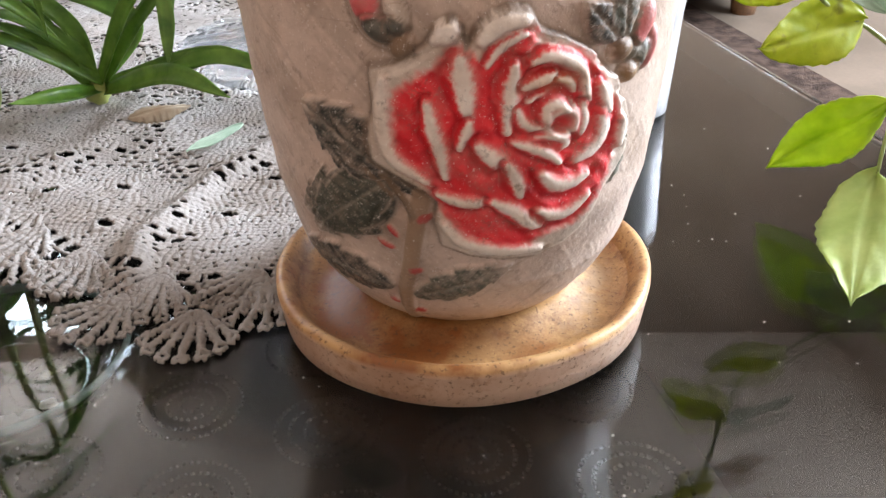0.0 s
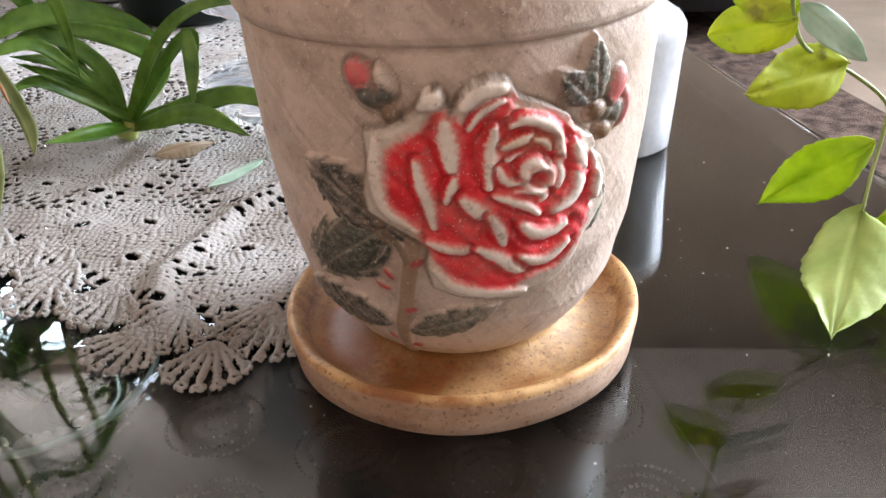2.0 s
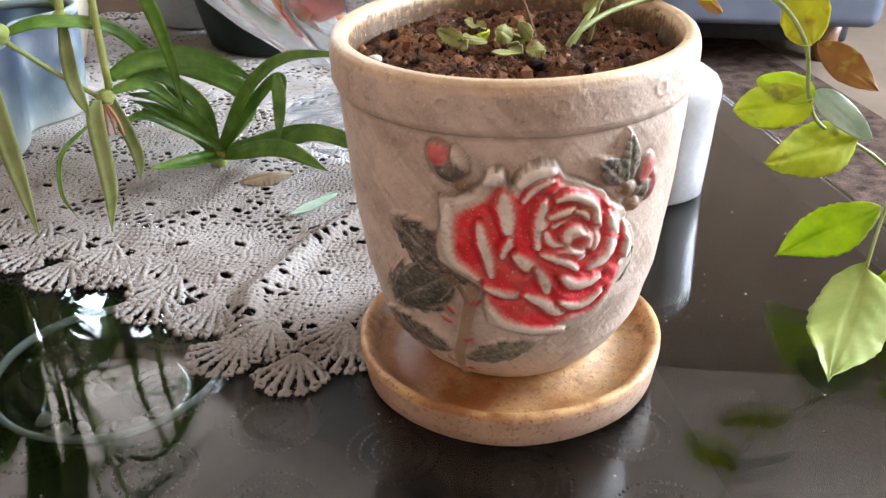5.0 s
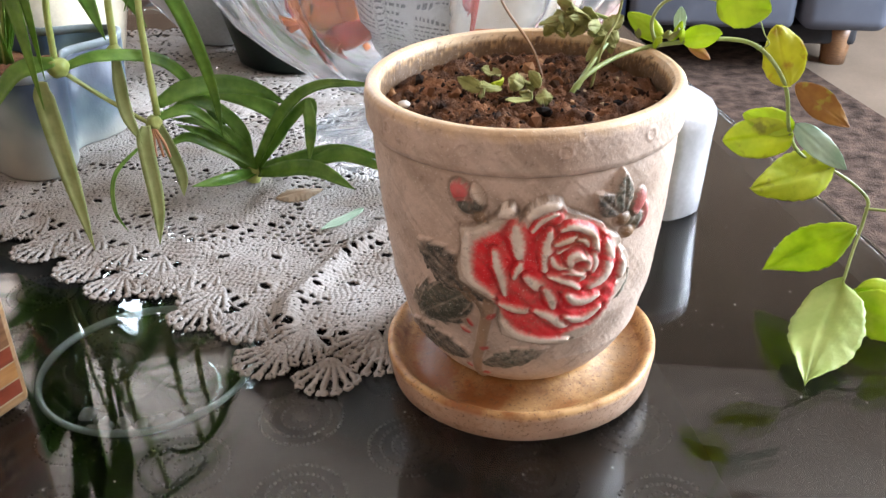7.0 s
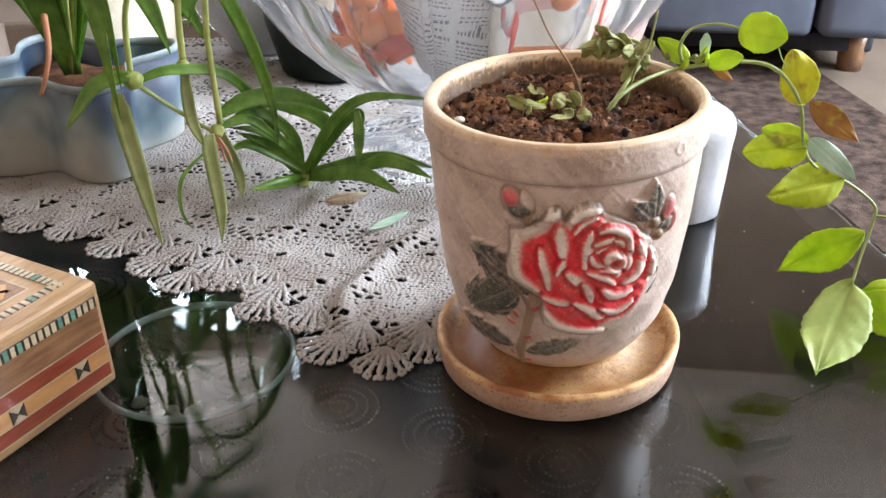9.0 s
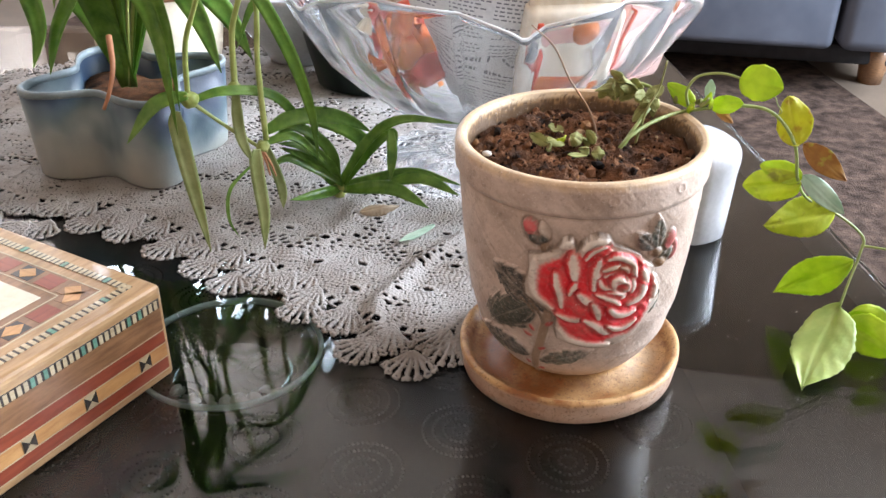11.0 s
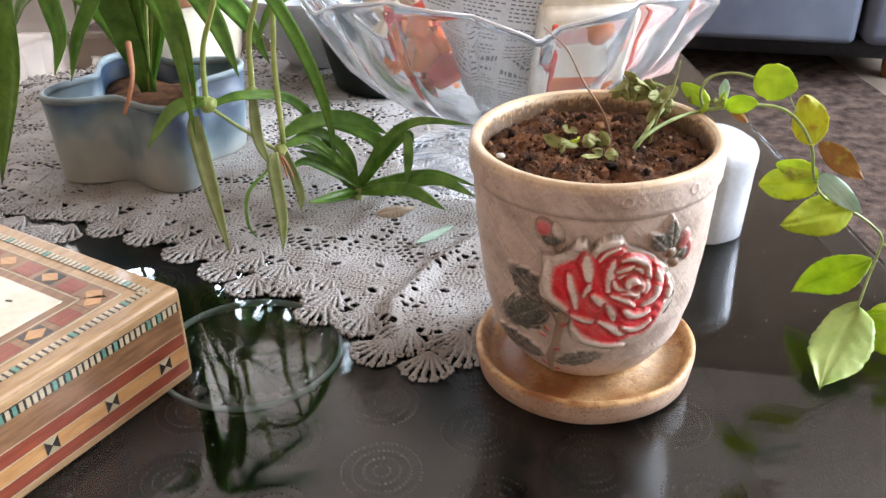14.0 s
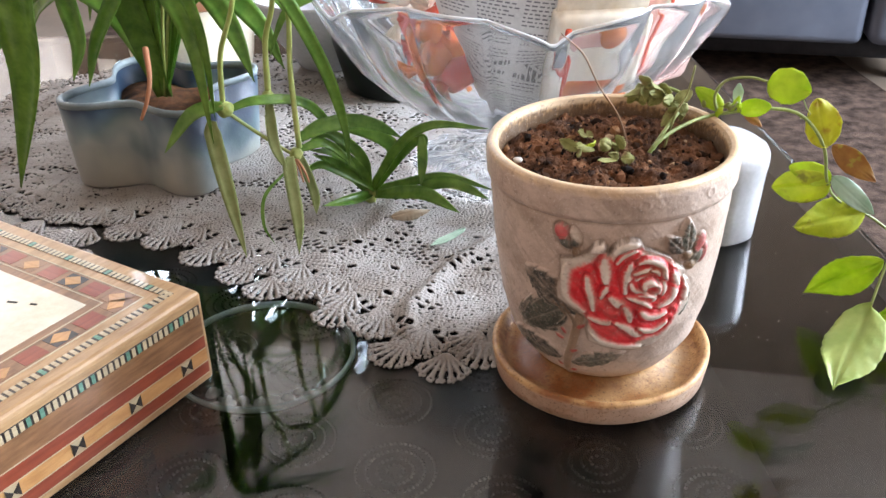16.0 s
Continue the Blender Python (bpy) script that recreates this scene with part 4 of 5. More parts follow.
plant_part("tendril", tube([(0.083, 0.024, 0.150), (0.088, 0.030, 0.140), (0.092, 0.036, 0.134), (0.088, 0.038, 0.131)], 0.0003, 0.0002, 16, 5), M_VINE)
for k, (base, tip, width, material, label, curl) in enumerate((
    ((0.068, 0.026, 0.153), (0.087, 0.020, 0.151), 0.0172, M_LIME, "round lime-green leaf", 0.05),
    ((0.105, 0.043, 0.115), (0.096, 0.046, 0.139), 0.0178, M_YELLOW, "yellow leaf with a brown tip", 0.02),
    ((0.107, 0.043, 0.116), (0.129, 0.035, 0.101), 0.0118, M_BROWN, "curled brown withered leaf", 0.0),
    ((0.112, 0.050, 0.094), (0.092, 0.060, 0.096), 0.0120, M_LIME, "", 0.1),
    ((0.112, 0.050, 0.091), (0.085, 0.060, 0.083), 0.0195, M_LIMESPOT, "yellow-green leaf with dark spots", 0.05),
    ((0.137, 0.064, 0.071), (0.098, 0.050, 0.065), 0.0225, M_LIMESPOT, "yellow-green leaf with dark spots", 0.05),
    ((0.112, 0.050, 0.096), (0.135, 0.045, 0.078), 0.0112, M_BLUELEAF, "bluish pale leaf showing its underside", 0.05),
    ((0.151, 0.060, 0.043), (0.116, 0.071, 0.012), 0.0245, M_LIME, "toothed lime-green leaf", 0.05),
    ((0.146, 0.047, 0.021), (0.1204, -0.0072, 0.0015), 0.0310, M_PALE, "large pale green toothed leaf hanging to the glass", 0.06),
    ((0.152, 0.047, 0.018), (0.178, 0.044, 0.007), 0.020, M_LIME, "", 0.1),
    ((0.149, 0.042, 0.015), (0.176, 0.028, 0.006), 0.022, M_LIME, "", 0.1),
    ((0.170, 0.062, 0.051), (0.196, 0.058, 0.044), 0.018, M_LIME, "", 0.1),
    ((0.050, 0.032, 0.136), (0.036, 0.036, 0.145), 0.0085, M_LIME, "", 0.1),
    ((0.058, 0.036, 0.135), (0.072, 0.028, 0.140), 0.0090, M_LIME, "", 0.15),
    ((0.057, 0.038, 0.137), (0.057, 0.040, 0.147), 0.0050, M_BLUELEAF, "", 0.1),
    ((0.061, 0.038, 0.133), (0.069, 0.030, 0.129), 0.0045, M_BROWN, "", 0.3),
)):
    face = (0.05, 0.25, 0.95) if material is M_PALE else (0.1, -0.95, 0.25)
    plant_part("leaf", broad_leaf(base, tip, width, face, curl, 0.08 if width > 0.02 else 0.03, k, {7: 0.95, 8: 0.9, 5: 0.7, 2: 0.75, 6: 0.75}.get(k, 0.58)), material, label)
rng = random.Random(11)
for k in range(30):
    u = k / 29
    p = Vector((0.031 - 0.024 * u, 0.022 + 0.012 * u, 0.1365 + 0.009 * math.sin(u * 2.6)))
    q = p + Vector((rng.uniform(-0.011, 0.008), rng.uniform(-0.011, 0.004), rng.uniform(-0.009, 0.007)))
    plant_part("wilted_leaf", broad_leaf(p, q, rng.uniform(0.004, 0.0075), (rng.uniform(-1, 1), -0.5, rng.uniform(-0.3, 0.8)), 0.12, 0.35, k, 0.6), M_WILT, "small curled wilted leaf")
for k in range(8):
    p = Vector((0.046 + rng.uniform(-0.004, 0.014), 0.033 + rng.uniform(-0.004, 0.004), 0.134 + rng.uniform(0, 0.004)))
    q = p + Vector((rng.uniform(-0.005, 0.006), rng.uniform(-0.006, 0.003), rng.uniform(0.001, 0.008)))
    plant_part("leaf", broad_leaf(p, q, rng.uniform(0.003, 0.006), (rng.uniform(-0.5, 0.5), -0.7, 0.5), 0.3, 0.05, k + 30), M_LIME if k % 2 else M_WILT)
for k in range(14):
    p = Vector((rng.uniform(-0.026, 0.004), rng.uniform(-0.022, 0.006), 0.1262 + rng.uniform(0, 0.002)))
    a = rng.uniform(0, 6.28)
    q = p + Vector((math.cos(a), 0.7 * math.sin(a), rng.uniform(-0.1, 0.45))) * rng.uniform(0.005, 0.011)
    plant_part("wilted_leaf", broad_leaf(p, q, rng.uniform(0.003, 0.008), (rng.uniform(-1.2, 1.2), rng.uniform(-1.2, 0.4), 0.7), rng.choice((-0.2, 0.15)), 0.4, k + 60, 0.65), M_WILT if k != 5 else M_LIMESPOT)
solid("dry_twig", tube([(0.007, 0.000, 0.118), (0.000, 0.010, 0.136), (-0.011, 0.010, 0.152), (-0.019, 0.000, 0.170), (-0.029, -0.010, 0.182)], 0.0006, 0.0003, 40, 6), M_TWIG, "thin dry brown twig sticking out of the soil", "twig")
solid("dry_twig", tube([(0.022, 0.010, 0.120), (0.026, 0.014, 0.138), (0.031, 0.020, 0.147), (0.033, 0.020, 0.161)], 0.0007, 0.0004, 20, 6), M_WILT, "short dark green dried shoot standing in the soil", "twig")


# ---- lace doily ----
DOILY = [(-0.085, 0.004), (-0.050, 0.010), (-0.020, 0.060), (0.020, 0.150), (0.045, 0.260), (0.030, 0.380), (-0.080, 0.470), (-0.260, 0.500), (-0.450, 0.470), (-0.560, 0.360), (-0.570, 0.230), (-0.480, 0.150), (-0.395, 0.115),
         (-0.330, 0.118), (-0.288, 0.104), (-0.247, 0.086), (-0.203, 0.068), (-0.162, 0.046), (-0.140, 0.026), (-0.112, 0.008)]
EYELETS = [(-0.164, 0.098), (-0.160, 0.070), (-0.132, 0.072), (-0.129, 0.043), (-0.086, 0.051), (-0.086, 0.122), (-0.074, 0.081), (-0.100, 0.091), (-0.192, 0.110), (-0.222, 0.112), (-0.258, 0.128)]
# tips of the outer fans along the stepped front edge
FAN_TIPS = [(-0.404, 0.072), (-0.381, 0.064), (-0.357, 0.066), (-0.334, 0.079), (-0.316, 0.092), (-0.299, 0.072), (-0.267, 0.056), (-0.237, 0.040), (-0.206, 0.024), (-0.188, 0.029), (-0.171, 0.038), (-0.154, 0.003), (-0.134, -0.001), (-0.118, -0.027), (-0.098, -0.018), (-0.081, -0.037), (-0.066, -0.021), (-0.050, -0.012), (-0.033, 0.002)]
FAN_LONG = 0.0240


def front_fans():
    """Root and heading of each fan of the front edge: an outer and an inner row."""
    fans = []
    for k, (x, y) in enumerate(FAN_TIPS):
        a = radians(-104 - 16 * math.sin(k * 2.1) + (18 if x > -0.09 else 0))
        fans.append((x - FAN_LONG * math.cos(a), y - FAN_LONG * math.sin(a), a))
    line = DOILY[11:] + DOILY[:2]
    for (x0, y0), (x1, y1) in zip(line, line[1:]):
        n = max(1, round(math.dist((x0, y0), (x1, y1)) / 0.026))
        for i in range(n):
            u = (i + 0.5) / n
            fans.append((x0 + (x1 - x0) * u, y0 + (y1 - y0) * u + 0.003, radians(-106 + 14 * math.sin(7 * x0 * 100 + 3 * i))))
    return fans


def lace(x, y):
    """Where there is thread, how high it lies, in metres, and which piece it belongs to (0 the cloth, 1 and up the fans)."""
    ring = DOILY + DOILY[:1]
    seg = [math.dist(a, b) for a, b in zip(ring, ring[1:])]
    best, arc = np.full(x.shape, 1e9), np.zeros(x.shape)
    run = 0.0
    for (a, b), (c, d), l in zip(ring, ring[1:], seg):
        t = np.clip(((x - a) * (c - a) + (y - b) * (d - b)) / (l * l), 0, 1)
        dd = np.hypot(x - a - t * (c - a), y - b - t * (d - b))
        near = dd < best
        best, arc = np.where(near, dd, best), np.where(near, run + t * l, arc)
        run += l
    deep = np.where(inside(x, y, DOILY) > 0, best, -best)
    # close-worked medallions
    q = 0.082
    mrow = np.round((y - 0.055) / q)
    mx, my = ((x + 0.145 + 0.4 * q * mrow) / q + 0.5) % 1 - 0.5, (y - 0.055) / q - mrow
    centre = np.hypot(mx, my) * q
    dense = (centre < 0.037) | (deep < 0.02)
    p = 0.0034
    wx = x + 0.0011 * np.sin(y * 310 + 1.5 * np.sin(x * 170)) + 0.0024 * np.sin(y * 73 + 2 * np.sin(x * 51))
    wy = y + 0.0011 * np.sin(x * 270 + 1.5 * np.sin(y * 190)) + 0.0024 * np.sin(x * 67 + 2 * np.sin(y * 45))
    row = np.floor(wy / (p * 0.87))
    cx, cy = (wx / p + 0.5 * (row % 2)) % 1 - 0.5, (wy / (p * 0.87)) % 1 - 0.5
    wild = np.sin(np.floor(wx / p + 0.5 * (row % 2)) * 12.9 + row * 78.2) * 43758.5
    wild = wild - np.floor(wild)
    small = (np.hypot(cx, cy) < 0.05 + 0.21 * wild) & (wild > 0.42)
    # open net between them
    g = 0.0062
    nrow = np.floor(wy / (g * 0.8))
    gx, gy = (wx / g + 0.5 * (nrow % 2)) % 1 - 0.5, (wy / (g * 0.8)) % 1 - 0.5
    w2 = np.sin(np.floor(wx / g + 0.5 * (nrow % 2)) * 7.7 + nrow * 33.1) * 9173.3
    w2 = w2 - np.floor(w2)
    net = (np.hypot(gx, gy) < 0.20 + 0.22 * w2) & (w2 > 0.16)
    hole = np.where(dense, small, net)
    calm = np.full(x.shape, 1.0)
    for ex, ey in EYELETS:
        calm = np.minimum(calm, np.hypot(x - ex, y - ey))
        tilt = math.sin(ex * 300) * 0.6
        u, v = (x - ex) * math.cos(tilt) + (y - ey) * math.sin(tilt), (y - ey) * math.cos(tilt) - (x - ex) * math.sin(tilt)
        hole = np.where(np.hypot(x - ex, y - ey) < 0.0052, False, hole) | (np.hypot(u / 1.55, v) < 0.0023)
    body = (deep > 0.0075) & ~hole
    # arches between cloth and border
    cell = (arc / 0.0083) % 1 - 0.5
    arches = (deep <= 0.0075) & (deep > 0.0) & ((np.abs(cell) > 0.27) | (deep > 0.0060) | (deep < 0.0010))
    # border of fans: ribs spreading to a scalloped, looped edge
    count = round(run / 0.0305)
    pitch = run / count
    which = np.floor(arc / pitch)
    u = (arc / pitch - which - 0.5) * pitch
    out = np.maximum(-deep, 0) + 0.0035
    ang, rad = np.arctan2(u, out), np.hypot(u, out)
    n = 4.2  # ribs to a radian
    off = ang * n - np.round(ang * n)
    reach = 0.0305 - 0.0165 * ang**2
    loop = np.hypot((rad - reach + 0.0019), off / n * rad)
    rib = np.abs(off) / n * rad < np.where(rad < 0.0070, 0.002, 0.00095)
    tie = np.abs(rad - 0.0185 + 0.006 * ang**2) < 0.0008
    back = (y > 0.125) | (x > -0.03)
    fan = back & (deep <= 0.0) & (np.abs(ang) < 0.98) & (((rad < reach - 0.0022) & (rib | tie)) | ((loop < 0.0026) & (loop > 0.0009)))
    which, rise = np.where(fan, which + 1, 0), np.where(fan, 0.0008 * np.exp(-((off / n * rad / 0.0007) ** 2)), 0)
    taken = fan.copy()
    for k, (fx, fy, a) in enumerate(FRONT):
        near = np.hypot(x - fx, y - fy) < FAN_LONG * 1.1
        if not near.any():
            continue
        p, q = (x - fx) * math.cos(a) + (y - fy) * math.sin(a), (y - fy) * math.cos(a) - (x - fx) * math.sin(a)
        fang, frad = np.arctan2(q, p + 0.003), np.hypot(q, p + 0.003)
        foff = fang * n - np.round(fang * n)
        far = FAN_LONG + 0.003 - 0.0105 * fang**2
        eye = np.hypot(frad - far + 0.0017, foff / n * frad)
        ribs = np.abs(foff) / n * frad < np.where(frad < 0.0075, 0.002, 0.00098)
        ties = np.abs(frad - 0.0150 + 0.004 * fang**2) < 0.0007
        here = near & (p > -0.002) & (np.abs(fang) < 0.84) & (((frad < far - 0.0019) & (ribs | ties)) | ((eye < 0.0024) & (eye > 0.0008)))
        here &= ~(deep > 0.0075)
        which = np.where(here & ~taken, 900 + k, which)
        rise = np.where(here, np.maximum(rise, 0.0009 * np.exp(-((foff / n * frad / 0.0007) ** 2)) + (0.0006 if k >= len(FAN_TIPS) else 0)), rise)
        taken |= here
    fan = taken
    thread = body | (arches & ~fan) | fan
    z = 0.0006 + 0.0009 * np.abs(np.sin(wx * 1250)) * np.abs(np.sin(wy * 1400)) + 0.0008 * np.exp(-((calm - 0.0035) / 0.0018) ** 2)
    fold = along(x, y, [(-0.108, -0.008), (-0.112, 0.03), (-0.098, 0.075), (-0.075, 0.12)])
    z += 0.0045 * np.exp(-((fold / 0.006) ** 2)) * step(deep, -0.012, 0.004)
    fold = along(x, y, [(-0.19, 0.06), (-0.16, 0.11), (-0.15, 0.17)])
    z += 0.0030 * np.exp(-((fold / 0.009) ** 2)) * step(deep, 0, 0.02)
    z += 0.0008 * (1 + np.sin(x * 70 + 2) * np.sin(y * 80)) * step(deep, 0, 0.02)
    z += rise
    return thread, z, np.where(fan, which, 0).astype(int)


FRONT = front_fans()


def doily():
    verts, faces, kinds, count = [], [], [], 0
    for x0, x1, y0, y1, d in ((-0.42, 0.04, -0.062, 0.25, 0.0007), (-0.62, 0.08, 0.25, 0.535, 0.0018), (-0.62, -0.42, 0.06, 0.25, 0.0018)):
        gx, gy = np.arange(x0, x1 + d / 2, d), np.arange(y0, y1 + d / 2, d)
        X, Y = np.meshgrid(gx, gy)
        keep, _, piece = lace(X[:-1, :-1] + d / 2, Y[:-1, :-1] + d / 2)
        _, Z, _ = lace(X, Y)
        idx = np.arange(X.size).reshape(X.shape)
        q = np.stack([idx[:-1, :-1], idx[:-1, 1:], idx[1:, 1:], idx[1:, :-1]], -1)[keep]
        used, inv = np.unique(q.ravel(), return_inverse=True)
        verts.append(np.stack([X.ravel()[used], Y.ravel()[used], Z.ravel()[used]], -1))
        faces.append(inv.reshape(-1, 4) + count)
        kinds.append(piece[keep])
        count += len(used)
    v, f, k = np.concatenate(verts), np.concatenate(faces), np.concatenate(kinds)
    cloth = thing("lace_doily", "cream crocheted lace doily with fan edging on the glass table", "doily", pose(-0.25, 0.2, 0))
    for piece in np.unique(k):
        q = f[k == piece]
        used, inv = np.unique(q.ravel(), return_inverse=True)
        name = "fan_edging" if piece else "cloth"
        me = bpy.data.meshes.new(name)
        me.from_pydata((v[used] - np.array((-0.25, 0.2, 0))).tolist(), [], inv.reshape(-1, 4).tolist())
        me.materials.append(M_LACE)
        me.polygons.foreach_set("use_smooth", [True] * len(me.polygons))
        ob = new(name, me)
        ob.parent = cloth
        mod = ob.modifiers.new("thread", "SOLIDIFY")
        mod.thickness, mod.offset = 0.0007, 1.0


doily()


# ---- inlaid wooden box ----
def inlaid_box():
    """Local x runs along the long side away from the seen corner, y along the short side, z up."""
    u, v = Vector((-0.94, 0.342, 0)).normalized(), Vector((-0.342, -0.94, 0)).normalized()
    m = Matrix(((v.x, u.x, 0, -0.2015), (v.y, u.y, 0, -0.0505), (0, 0, 1, 0), (0, 0, 0, 1)))
    # x: along the seen side (towards the viewer), y: along the back edge; both grow away from the corner
    LX, LY, H = 0.17, 0.25, 0.0545
    b = thing("inlaid_box", "polished wooden box with marquetry bands and a pale stone lid panel", "box", m)
    part("body", box((LX, LY, H), (LX / 2, LY / 2, H / 2), 0.003, 3), M_MAPLE, b, smooth=False)
    P = 0.0004

    def band(z0, z1, material, name):
        part(name, box((LX - 0.007, P * 2, z1 - z0), (LX / 2, 0, (z0 + z1) / 2)), material, b, smooth=False)
        part(name, box((P * 2, LY - 0.007, z1 - z0), (0, LY / 2, (z0 + z1) / 2)), material, b, smooth=False)

    # both seen sides, from the foot to the lid
    for z0, z1, mt, nm in ((0.0055, 0.0062, M_IVORY, "line"), (0.0062, 0.0130, M_MAHOG, "red_band"), (0.0130, 0.0137, M_IVORY, "line"), (0.0137, 0.0212, M_OAK, "figured_band"), (0.0212, 0.0219, M_IVORY, "line"),
                           (0.0219, 0.0290, M_MAHOG, "red_band"), (0.0290, 0.0297, M_IVORY, "line"), (0.0297, 0.0425, M_WALNUT, "walnut_band"), (0.0425, 0.0478, M_EBONY, "chequer_ground")):
        band(z0, z1, mt, nm)
    tooth = finish("inlay_tooth", box((0.0021, 0.0004, 0.0046)), M_IVORY, False)
    tooth_g = finish("inlay_tooth", box((0.0021, 0.0004, 0.0046)), M_GREEN, False)

    def piece(me, loc, rz=0.0, rx=0.0):
        ob = new(me.name, me)
        ob.parent = b
        ob.matrix_basis = pose(*loc, rx, 0, rz)
        return ob

    for side, length in ((0, LX), (1, LY)):
        for k in range(int((length - 0.012) / 0.0034)):
            p = 0.006 + 0.0034 * k
            me = tooth_g if k % 8 in (3, 5) else tooth
            piece(me, (p, -P - 0.0001, 0.04515) if side == 0 else (-P - 0.0001, p, 0.04515), 0 if side == 0 else 90)
        # hourglass figures in the middle band
        for k in range(int(length / 0.034)):
            p = 0.018 + 0.034 * k
            ground = part("figure_ground", box((0.0072, 0.0003, 0.0072)), M_IVORY, b, smooth=False)
            ground.matrix_basis = pose(p, -P - 0.00005, 0.01745) if side == 0 else pose(-P - 0.00005, p, 0.01745, 0, 0, 90) @ Matrix.Diagonal((1, -1, 1, 1))
            for dx, mt, flip in ((-0.0024, M_EBONY, 0), (0.0024, M_EBONY, 1)):
                bm = bmesh.new()
                w, h, sgn = 0.0034, 0.0034, -1 if flip else 1
                vs = [bm.verts.new(q) for q in ((-w * sgn, -P * 1.5, -h), (-w * sgn, -P * 1.5, h), (0, -P * 1.5, 0))]
                back = [bm.verts.new((q.co.x, 0, q.co.z)) for q in vs]
                bm.faces.new(vs), bm.faces.new(back)
                for i in range(3):
                    bm.faces.new((vs[i], vs[(i + 1) % 3], back[(i + 1) % 3], back[i]))
                part("hourglass_inlay", bm, mt, ground, "black triangle inlay", smooth=False)
    # lid: frames of inlay round a stone panel
    def frame_band(inset, width, material, name, lift):
        for x0, x1, y0, y1 in ((inset, LX - inset, inset, inset + width), (inset, LX - inset, LY - inset - width, LY - inset), (inset, inset + width, inset + width, LY - inset - width), (LX - inset - width, LX - inset, inset + width, LY - inset - width)):
            part(name, box((x1 - x0, y1 - y0, 0.0006 + 2 * lift), ((x0 + x1) / 2, (y0 + y1) / 2, H)), material, b, smooth=False)

    frame_band(0.0095, 0.0042, M_EBONY, "chequer_ground", 0.0)
    frame_band(0.0195, 0.0008, M_IVORY, "line", 0.0001)
    frame_band(0.0203, 0.0130, M_WALNUT, "panel_ground", 0.0)
    frame_band(0.0333, 0.0008, M_IVORY, "line", 0.0001)
    frame_band(0.0341, 0.0050, M_WALNUT, "walnut_band", 0.0)
    part("stone_panel", box((LX - 0.0782, LY - 0.0782, 0.0012), (LX / 2, LY / 2, H)), M_PEARL, b, "pale cream stone panel", smooth=False)
    for side, length in ((0, LX), (1, LY)):
        for k in range(int((length - 0.022) / 0.0034)):
            p = 0.0112 + 0.0034 * k
            me = tooth_g if k % 9 == 4 else tooth
            piece(me, (p, 0.0116, H + 0.0003) if side == 0 else (0.0116, p, H + 0.0003), 0 if side == 0 else 90, 90)
        for k in range(int((length - 0.046) / 0.0165)):
            p = 0.031 + 0.0165 * k
            at = (p, 0.0268) if side == 0 else (0.0268, p)
            if k % 2:
                part("red_panel", box((0.0125, 0.0105, 0.0009), (0, 0, 0)), M_MAHOG, b, m=pose(*at, H, 0, 0, 0 if side == 0 else 90), smooth=False)
            else:
                panel = part("dark_panel", box((0.0125, 0.0105, 0.0009)), M_EBONY if k % 4 else M_WALNUT, b, m=pose(*at, H, 0, 0, 0 if side == 0 else 90), smooth=False)
                bm = prism([(-0.006, 0), (0, -0.0048), (0.006, 0), (0, 0.0048)], -0.0006, 0.0006)
                part("diamond_inlay", bm, M_OAK, panel, "honey-coloured diamond", smooth=False)
    # marks of unreadable lettering on the stone panel
    for k in range(5):
        part("lettering", box((0.0035 + 0.002 * (k % 2), 0.0012, 0.0003)), M_INK, b, "black lettering", m=pose(0.052 + 0.004 * (k % 3), 0.062 + 0.011 * k, H + 0.0007, 0, 0, 70), smooth=False)
    return b


inlaid_box()


# ---- white jar behind the pot ----
def white_jar():
    def facet(a, r, z):
        k = math.pi / 4
        return r * math.cos(k / 2) / math.cos((a % k) - k / 2) * 0.35 + r * 0.65

    prof = [(0.001, 0), (0.0265, 0), (0.0282, 0.002), (0.0294, 0.025), (0.0304, 0.048), (0.0312, 0.055), (0.0308, 0.060), (0.0285, 0.0635), (0.0200, 0.0690), (0.0110, 0.0722), (0.001, 0.0728)]
    return solid("white_jar", lathe(prof, 64, facet), M_WHITE, "white porcelain jar with sloping shoulders standing behind the pot", "jar", pose(0.0715, 0.168, 0.0, 0, 0, 15))


white_jar()


# ---- footed crystal bowl with sweets and a newspaper ----
BOWL = (-0.079, 0.250, 0.003)


